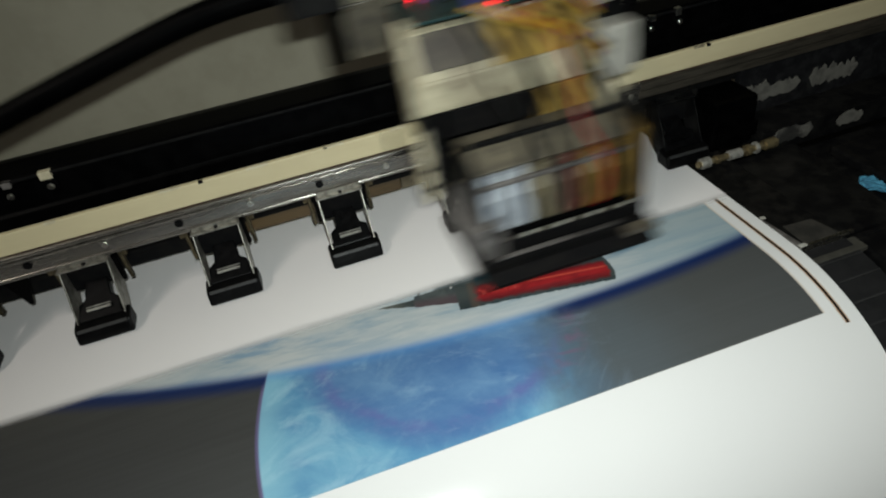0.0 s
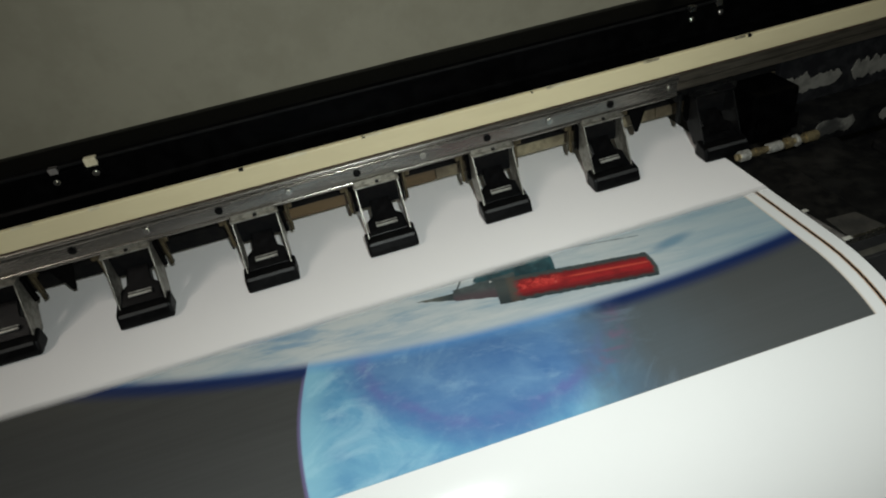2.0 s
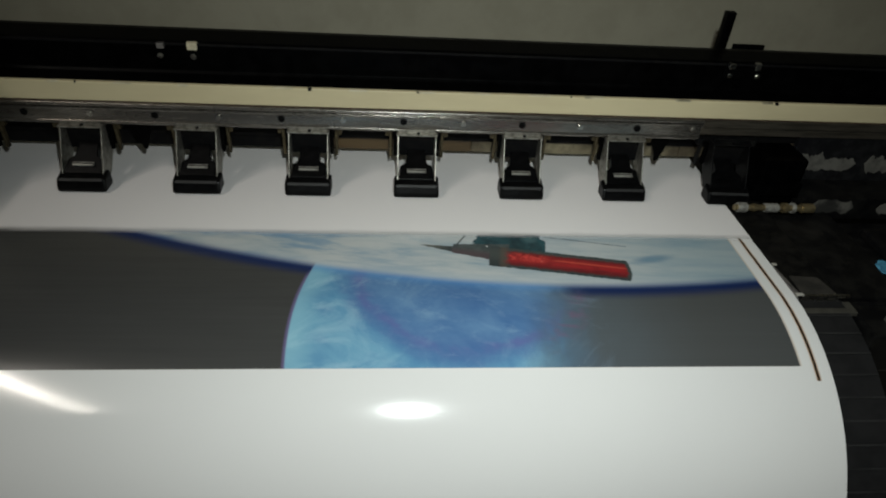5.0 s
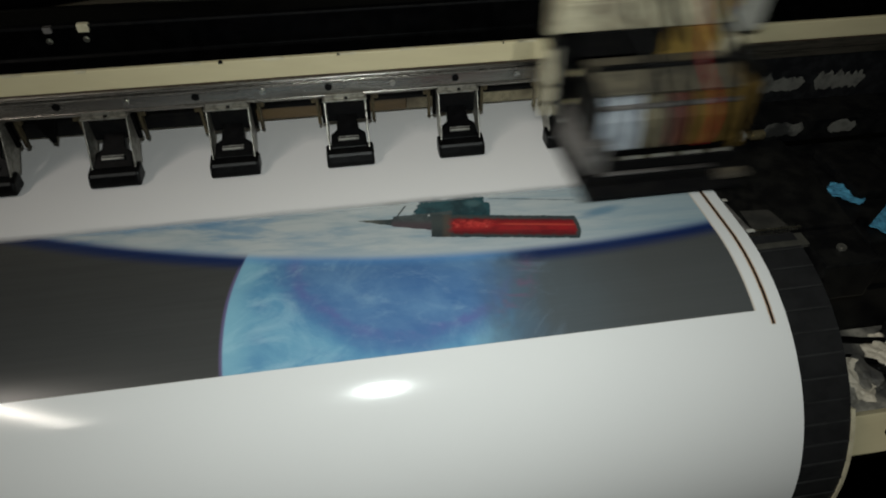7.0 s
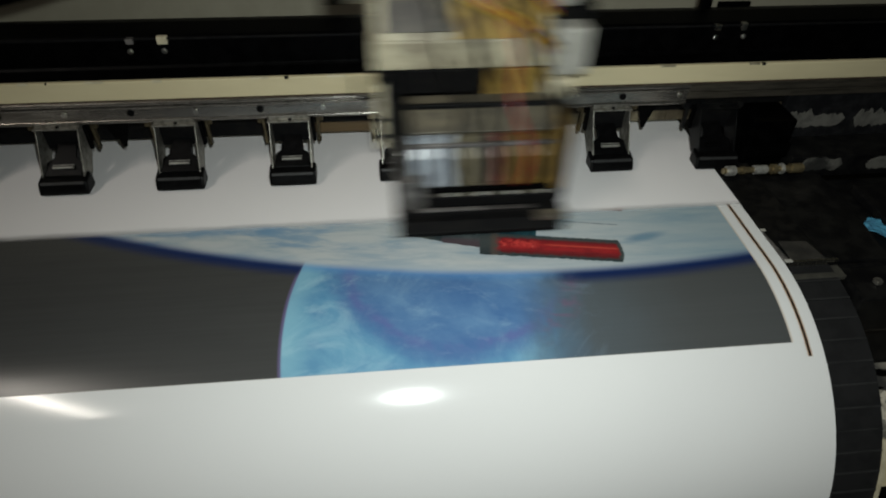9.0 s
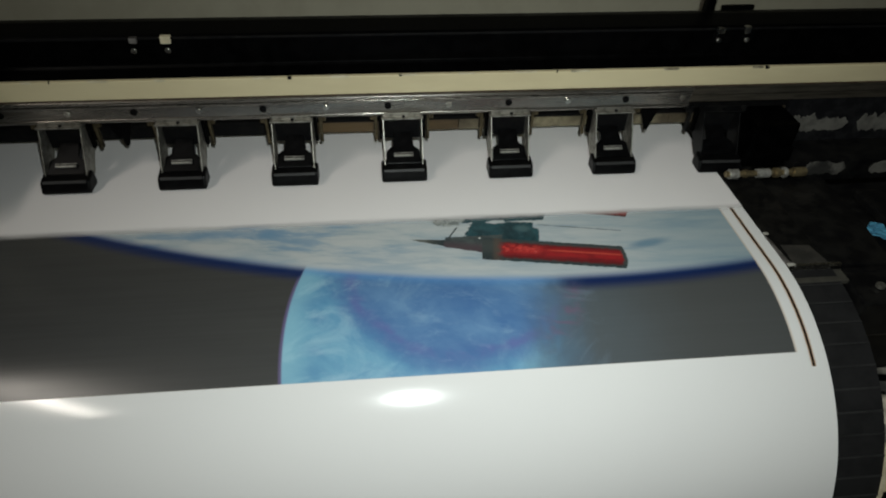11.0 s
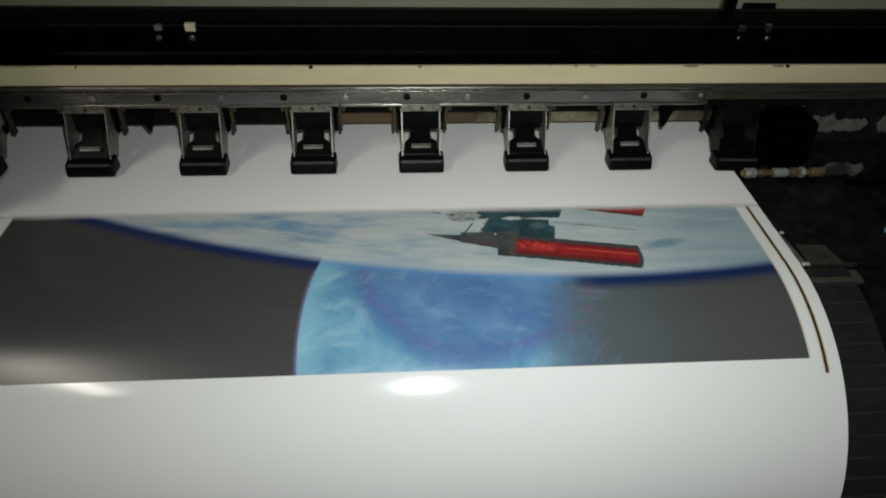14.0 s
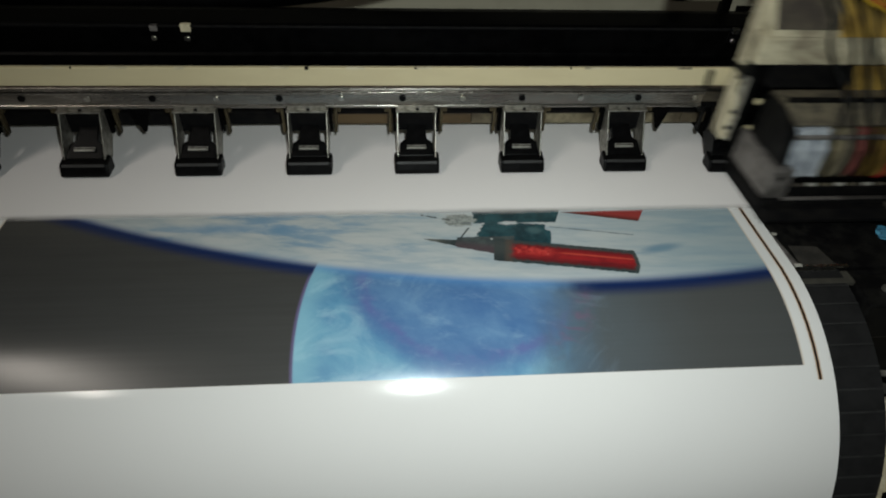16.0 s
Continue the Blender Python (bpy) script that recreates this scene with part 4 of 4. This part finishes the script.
def vinyl():
    """Parts of the sheet: the bent front, narrow strips that go over the bend, the flat part under the heads."""
    ob = thing("vinyl_sheet", "glossy white vinyl sheet, half printed with a space picture", "vinyl sheet")
    moving = []
    # bent front part; its origin is the bend's axis
    n = 90
    v0 = -0.30
    rows = []
    for i in range(n + 1):
        v = ARC_TOP + (v0 - ARC_TOP) * i / n
        a = (S_START - v + Y0) / R
        rows.append((-R * math.sin(a), R * math.cos(a), v))
    front = new("front_part", sheet_mesh("front_part", rows, PRINT))
    front.parent = ob
    moving.append((front, "front", 0))
    for k in range(N_STRIPS):
        vc = ARC_TOP + (k + 0.5) * STRIP
        rows = []
        for i in range(3):
            da = (i - 1) * (STRIP * 0.53) / R
            rows.append((-R * math.sin(da), R * math.cos(da) - R, vc - da * R))
        strip = new("bending_strip", sheet_mesh("bending_strip", rows, PRINT))
        strip.parent = ob
        moving.append((strip, "strip", vc))
    rows = [(v - FLAT_FROM, 0.0, v) for v in (FLAT_FROM - 0.0001, FLAT_FROM + 0.04, FLAT_FROM + 0.085)]
    flat = new("flat_part", sheet_mesh("flat_part", rows, PRINT))
    flat.parent = ob
    moving.append((flat, "flat", FLAT_FROM))
    # the blank sheet in front of the heads
    rows = [(-0.0555, 0.0004, 0.0), (-0.03, 0.0004, 0.0255), (0.0, 0.0004, 0.0555), (0.055, 0.0004, 0.1105), (0.105, 0.0004, 0.1605)]
    part_ob = new("blank_part", sheet_mesh("blank_part", rows, BLANK))
    part_ob.parent = ob
    tagged(part_ob, "blank white part not yet printed")
    return moving


def feed(t):
    """Way of the print's front edge along the platen at t seconds; the feed runs while the carriage slows down."""
    t += 0.18
    s = S_START
    for turn in sorted(TURNS_RIGHT + TURNS_LEFT):
        u = min(max((t - turn + 0.15) / 0.3, 0), 1)
        s += STEP * u * u * (3 - 2 * u)
    return s


def sheet_pose(kind, v, t):
    s = feed(t)
    if kind == "front":
        return pose(0, Y0, -R, math.degrees((s - S_START) / R))
    s -= v
    if kind == "flat" or s < -Y0:
        return pose(0, -s, 0)
    a = (s + Y0) / R
    return pose(0, Y0 - R * math.sin(a), -R + R * math.cos(a), math.degrees(a))


# ---------------------------------------------------------------- the print carriage
def carriage():
    """Built round x = 0; it slides along x only."""
    ob = thing("print_carriage", "ink-stained print carriage with cream plates, pale dampers and loose tubes", "print carriage")
    part("base", joined(box(-0.062, 0.060, -0.064, 0.006, 0.0030, 0.0150, 0.0015), prism([(-0.0755, 0.0030), (-0.0755, 0.0060), (-0.0680, 0.0105), (-0.0635, 0.0105), (-0.0635, 0.0030)], -0.062, 0.058, 0.0006)), BLACK_MATTE, ob)
    part("base_rim", box(-0.047, 0.036, -0.0652, -0.0620, 0.0165, 0.0180, 0.0004), SILVER_SCUFFED, ob, "worn zinc rim")
    part("head_tray", box(-0.055, 0.059, -0.058, 0.000, 0.0150, 0.0235, 0.001), BLACK_MATTE, ob)
    part("print_head", box(-0.045, 0.045, -0.055, -0.012, 0.0018, 0.0030, 0.0003), STEEL, ob)
    part("side_block", joined(prism([(-0.0600, 0.0152), (-0.0600, 0.0395), (-0.0300, 0.0410), (-0.0300, 0.0152)], -0.0600, -0.0430, 0.0008), prism([(-0.0298, 0.0152), (-0.0298, 0.0410), (-0.0020, 0.0430), (-0.0020, 0.0152)], -0.0600, -0.0555, 0.0006)), SILVER_SCUFFED, ob, "scuffed zinc side block")
    part("block_top", prism([(-0.0570, 0.0422), (-0.0540, 0.0700), (-0.0300, 0.0770), (-0.0100, 0.0770), (-0.0100, 0.0422)], -0.0560, -0.0508, 0.0008), BLACK_INKED, ob)
    screw("side_screw", -0.0530, -0.0600, 0.0340, ob, 0.0018, BLACK_PLASTIC)
    for y, z, r in ((0.0020, 0.040, 0.0020), (0.0024, 0.054, 0.0016), (0.0088, 0.081, 0.0020), (0.0048, 0.118, 0.0022), (0.0048, 0.104, 0.0014)):
        part("flange_screw", rod((-0.0702, y + 0.002, z), (-0.0702, y, z), r, 10, 0.0003), BLACK_PLASTIC, ob)
    screw("side_screw", -0.050, -0.0100, 0.030, ob, 0.003, BLACK_PLASTIC)
    part("end_block", box(0.0390, 0.0605, -0.0735, -0.0645, 0.0108, 0.0145, 0.0008), STAINED_TAN, ob, "stained tan end block")
    # cream frame
    flange = joined(
        prism([(0.003, 0.0290), (0.004, 0.0620), (0.010, 0.0680), (0.010, 0.0920), (0.006, 0.0970), (0.006, 0.1450), (0.015, 0.1500), (0.020, 0.1500), (0.020, 0.0290)], -0.0725, -0.0680, 0.0008),
        box(-0.0660, -0.0575, 0.0150, 0.0200, 0.0990, 0.1500, 0.0006))
    part("flange_back", box(-0.0675, -0.0578, 0.0150, 0.0195, 0.0270, 0.0985, 0.0006), BLACK_INKED, ob)
    part("side_flange", flange, CREAM_STAINED, ob, "chipped cream side flange")
    part("flange_joint", box(-0.0734, -0.0672, 0.0042, 0.0196, 0.0845, 0.0905, 0.0006), BLACK_INKED, ob, "dark joint across the flange")
    part("flange_rim", box(-0.0678, -0.0668, 0.0000, 0.0080, 0.0290, 0.0840, 0.0003), TAB_METAL, ob, "bright worn edge")
    part("back_plate", box(-0.0575, 0.060, 0.0140, 0.0185, 0.0300, 0.1350, 0.0006), BLACK_INKED, ob)
    inner = part("inner_panel", box(-0.0565, -0.0440, 0.0060, 0.0100, 0.0300, 0.0960, 0.0006), BLACK_PAINT, ob)
    for z in (0.038, 0.062, 0.086):
        screw("panel_screw", -0.0505, 0.0060, z, inner, 0.0028, CREAM)
    part("cream_bridge", joined(box(-0.0735, 0.054, -0.0080, 0.0135, 0.0985, 0.1200, 0.002)), CREAM_WORN, ob, "cream bridge plate")
    part("cover_film", prism([(-0.0060, 0.1245), (0.0066, 0.1440), (0.0056, 0.1452), (-0.0074, 0.1255)], -0.066, -0.0185, 0.0003), STAINED_TAN, ob, "tan film over the top cover")
    top = prism([(-0.008, 0.1200), (0.008, 0.1450), (0.030, 0.1490), (0.032, 0.1460), (0.012, 0.1410), (-0.003, 0.1195)], -0.070, 0.050, 0.0005)
    part("top_cover", top, CREAM_WORN, ob, "sloping cream top cover")
    part("arm", box(-0.030, 0.030, 0.0205, 0.090, 0.1300, 0.1420, 0.002), BLACK_PAINT, ob)
    part("amber_cover", prism([(-0.0085, 0.1200), (0.0078, 0.1454), (0.0060, 0.1470), (-0.0105, 0.1210)], -0.018, 0.046, 0.0004), AMBER_FILM, ob, "amber film stained by ink")
    part("dark_band", box(-0.056, 0.0075, -0.0075, 0.0135, 0.0800, 0.0980, 0.001), BLACK_MATTE, ob)
    part("amber_band", box(0.0080, 0.0475, -0.0085, 0.0135, 0.0760, 0.0980, 0.001), AMBER_FILM, ob)
    part("white_cap", box(0.0555, 0.0800, -0.0060, 0.0135, 0.0900, 0.1250, 0.003), WHITE_PLASTIC, ob, "white plastic motor cap")
    part("white_bracket", box(0.0480, 0.0700, -0.0100, 0.0135, 0.0640, 0.0885, 0.002), CREAM_STAINED, ob)
    part("white_column", box(0.0620, 0.0720, -0.0140, 0.0100, 0.0430, 0.0636, 0.002), WHITE_PLASTIC, ob)
    part("white_cowl", prism([(0.006, 0.1352), (0.000, 0.1580), (0.008, 0.1820), (0.034, 0.1820), (0.034, 0.1352)], 0.0300, 0.0700, 0.004), WHITE_PLASTIC, ob, "tall white plastic cowl")
    part("cowl_stay", box(0.0400, 0.0860, 0.0140, 0.0240, 0.1240, 0.1350, 0.001), BLACK_INKED, ob)
    # dampers in a row with their tubes
    part("damper_rack", joined(box(-0.0505, 0.052, -0.0560, -0.0520, 0.0235, 0.0300, 0.0008), box(-0.0505, 0.052, -0.0200, -0.0150, 0.0235, 0.0760, 0.0008)), BLACK_PAINT, ob)
    part("rack_bar", box(-0.0505, 0.052, -0.0500, -0.0470, 0.0600, 0.0630, 0.0008), SILVER_SCUFFED, ob)
    part("rack_bar", box(-0.0505, 0.052, -0.0300, -0.0270, 0.0795, 0.0830, 0.0008), BLACK_INKED, ob)
    part("stained_shelf", prism([(-0.0440, 0.0690), (-0.0280, 0.0790), (-0.0080, 0.0790), (-0.0080, 0.0740), (-0.0200, 0.0700), (-0.0420, 0.0660)], -0.0505, 0.052, 0.0006), STAINED_TAN, ob, "tan shelf stained with ink")
    tints = (DAMPER_PLASTIC, DAMPER_PLASTIC, DAMPER_PLASTIC, CREAM_DIRTY, STAINED_TAN, RED_STAINED, AMBER_DARK, AMBER_DARK, AMBER_DARK)
    for i, tint in enumerate(tints):
        x = -0.0500 + i * 0.0113
        damper = part("ink_damper", joined(prism([(-0.0515, 0.0240), (-0.0515, 0.0520), (-0.0440, 0.0640), (-0.0230, 0.0640), (-0.0210, 0.0600), (-0.0210, 0.0240)], x, x + 0.0086, 0.0010), box(x + 0.002, x + 0.0066, -0.0535, -0.0500, 0.0260, 0.0320, 0.0006), box(x + 0.001, x + 0.0074, -0.0470, -0.0400, 0.0600, 0.0670, 0.0006)), tint, ob)
        for j in range(3):
            part("vent_strip", box(x + 0.0004, x + 0.0082, -0.0415 + 0.0062 * j, -0.0380 + 0.0062 * j, 0.0638, 0.0656, 0.0003), tint, damper)
        tube_mat = RED_INK if i == 6 else BLACK_PLASTIC
        lean = 0.004 * math.sin(i * 2.3)
        if i > 1:
            part("ink_tube", hose([(x + 0.0090, -0.0530, 0.0270), (x + 0.0095 + lean * 0.4, -0.0590, 0.0400), (x + 0.0090 + lean, -0.0560, 0.0620), (x + 0.0065 - lean, -0.0400, 0.0900), (x + 0.002 + lean, -0.0200, 0.1160), (x - 0.004, -0.0100, 0.1360), (x - 0.012, 0.0080, 0.1540)], (0.0013, 0.0018, 0.0015)[i % 3], 8, 6), tube_mat, damper, smooth=True)
        part("cap", box(x + 0.0012, x + 0.0076, -0.0575, -0.0500, 0.0238, 0.0262, 0.0005), (WHITE_PLASTIC, STAINED_TAN)[i % 2], damper)
    part("amber_side", box(0.0525, 0.0590, -0.0540, -0.0150, 0.0240, 0.0760, 0.002), AMBER_DARK, ob, "amber stained side cover")
    part("outer_plate", joined(box(0.0592, 0.0610, -0.0550, -0.0100, 0.0160, 0.0860, 0.0005), box(0.0592, 0.0610, -0.0098, 0.0130, 0.0160, 0.0630, 0.0005)), BLACK_INKED, ob)
    # circuit board, lights and ribbons on top
    board = part("circuit_board", box(-0.066, 0.048, 0.0020, 0.0500, 0.1510, 0.1530, 0.0003), GREEN_BOARD, ob)
    for x, y in ((-0.050, 0.0475), (-0.030, 0.034), (-0.012, 0.0025), (0.026, 0.020)):
        part("indicator", box(x, x + 0.0020, y, y + 0.0020, 0.1530, 0.1556, 0.0004), RED_GLOW, board, "red indicator light")
    rng = random.Random(3)
    for i in range(12):
        x, y = rng.uniform(-0.052, 0.036), rng.uniform(0.012, 0.044)
        part("component", box(x, x + rng.uniform(0.004, 0.010), y, y + rng.uniform(0.003, 0.006), 0.1530, 0.1530 + rng.uniform(0.002, 0.008), 0.0003), rng.choice((BLACK_PLASTIC, WHITE_PLASTIC, BLACK_PLASTIC, BLUE_WIRE)), board)
    part("board_post", joined(rod((-0.050, 0.028, 0.1470), (-0.050, 0.028, 0.1511), 0.002), rod((0.044, 0.028, 0.1470), (0.044, 0.028, 0.1511), 0.002)), STEEL, ob)
    for i, mat in enumerate((YELLOW_WIRE, RED_INK, BLUE_WIRE, YELLOW_WIRE, RED_INK)):
        dz = 0.0018 * i
        part("ribbon_wire", hose([(-0.060, 0.030, 0.168 + dz), (-0.030, 0.010, 0.171 + dz), (-0.004, 0.000, 0.166 + dz), (0.030, -0.006, 0.150 + dz), (0.052, -0.004, 0.134 + dz)], 0.0013, 8, 6), mat, ob, smooth=True)
    for i, mat in enumerate((YELLOW_WIRE, AMBER_FILM, RED_INK)):
        part("ribbon_wire", hose([(-0.075, 0.034, 0.172 - 0.002 * i), (-0.050, 0.020, 0.174 - 0.002 * i), (-0.020, 0.014, 0.170 - 0.002 * i)], 0.0013, 8, 6), mat, ob, smooth=True)
    for i, mat in enumerate((YELLOW_WIRE, BLUE_WIRE, RED_INK, YELLOW_WIRE, BLACK_PLASTIC)):
        d, sag = 0.0030 * i, 0.0012 * math.sin(i * 1.9)
        part("loose_wire", hose([(-0.032 + d, 0.002, 0.156), (-0.008 + d, -0.0095 + sag, 0.146), (0.016 + d, -0.0140 + sag, 0.136), (0.036 + d, -0.0130, 0.122), (0.044 + d, -0.0110, 0.104 + d)], 0.0012, 8, 6), mat, ob, smooth=True)
    for x in (-0.0885,):
        part("wiper_clip", box(x, x + 0.0024, 0.0200, 0.0256, 0.0633, 0.0800, 0.0005), BLACK_MATTE, ob)
    part("clip_arm", box(-0.0885, -0.0727, 0.0190, 0.0222, 0.0632, 0.0650, 0.0005), BLACK_MATTE, ob)
    # sleeve that carries the ink lines
    part("sleeve_clamp", box(-0.132, -0.092, 0.0520, 0.0900, 0.1560, 0.1830, 0.002), BLACK_INKED, ob, "dark sleeve clamp")
    part("sleeve_post", box(-0.108, -0.094, 0.0820, 0.0880, 0.1120, 0.1560, 0.001), BLACK_PAINT, ob)
    part("sleeve_plate", box(-0.094, -0.060, 0.0840, 0.0870, 0.1120, 0.1500, 0.001), STAINED_TAN, ob)
    part("post_arm", box(-0.108, -0.030, 0.0885, 0.0920, 0.1300, 0.1420, 0.001), BLACK_PAINT, ob)
    part("line_sleeve", hose([(-0.092, 0.070, 0.170), (-0.125, 0.084, 0.169), (-0.190, 0.094, 0.161), (-0.280, 0.096, 0.139), (-0.370, 0.096, 0.117), (-0.460, 0.096, 0.106), (-0.57, 0.096, 0.1025), (-0.70, 0.096, 0.110), (-0.90, 0.096, 0.117), (-1.3, 0.096, 0.117)], 0.0088, 14, 26, 0.035), BLACK_PAINT, ob, "thick black ribbed sleeve with ink lines", smooth=True)
    return ob


RUN = 0.7935


def glide(u):
    """Way gone from the right turning point u seconds earlier or later, for a pass of 1.525 s."""
    if u < 0.7625:
        return 0.85 * u * u if u < 0.4 else 0.136 + 0.735 * (u - 0.4)
    u = 1.525 - u
    return RUN - (0.858 * u * u if u < 0.4 else 0.1373 + 0.70 * (u - 0.4))


X_RIGHT = 0.372


def carriage_x(t):
    turns = sorted([(x, 1) for x in TURNS_RIGHT] + [(x, -1) for x in TURNS_LEFT + (-0.98, 17.28)])
    for (t0, side), (t1, _) in zip(turns, turns[1:]):
        if t0 <= t <= t1:
            gone = (t - t0 if side > 0 else t1 - t) * 1.525 / (t1 - t0)
            return X_RIGHT - glide(gone)
    return X_RIGHT


room()
platen()
beam()
beam_fittings()
feed_guide()
right_end()
pinch_row()
SHEET_PARTS = vinyl()
CARRIAGE = carriage()


def motions():
    times = [i / 10 for i in range(161)]
    walk(CARRIAGE, [(t, pose(carriage_x(t), 0, 0)) for t in times])
    marks = {0.0, 16.0}
    for turn in TURNS_RIGHT + TURNS_LEFT:
        marks |= {round(turn + d, 3) for d in (-0.34, -0.26, -0.18, -0.10, -0.02)}
    marks = sorted(m for m in marks if 0 <= m <= 16)
    for ob, kind, v in SHEET_PARTS:
        walk(ob, [(t, sheet_pose(kind, v, t)) for t in marks])


motions()
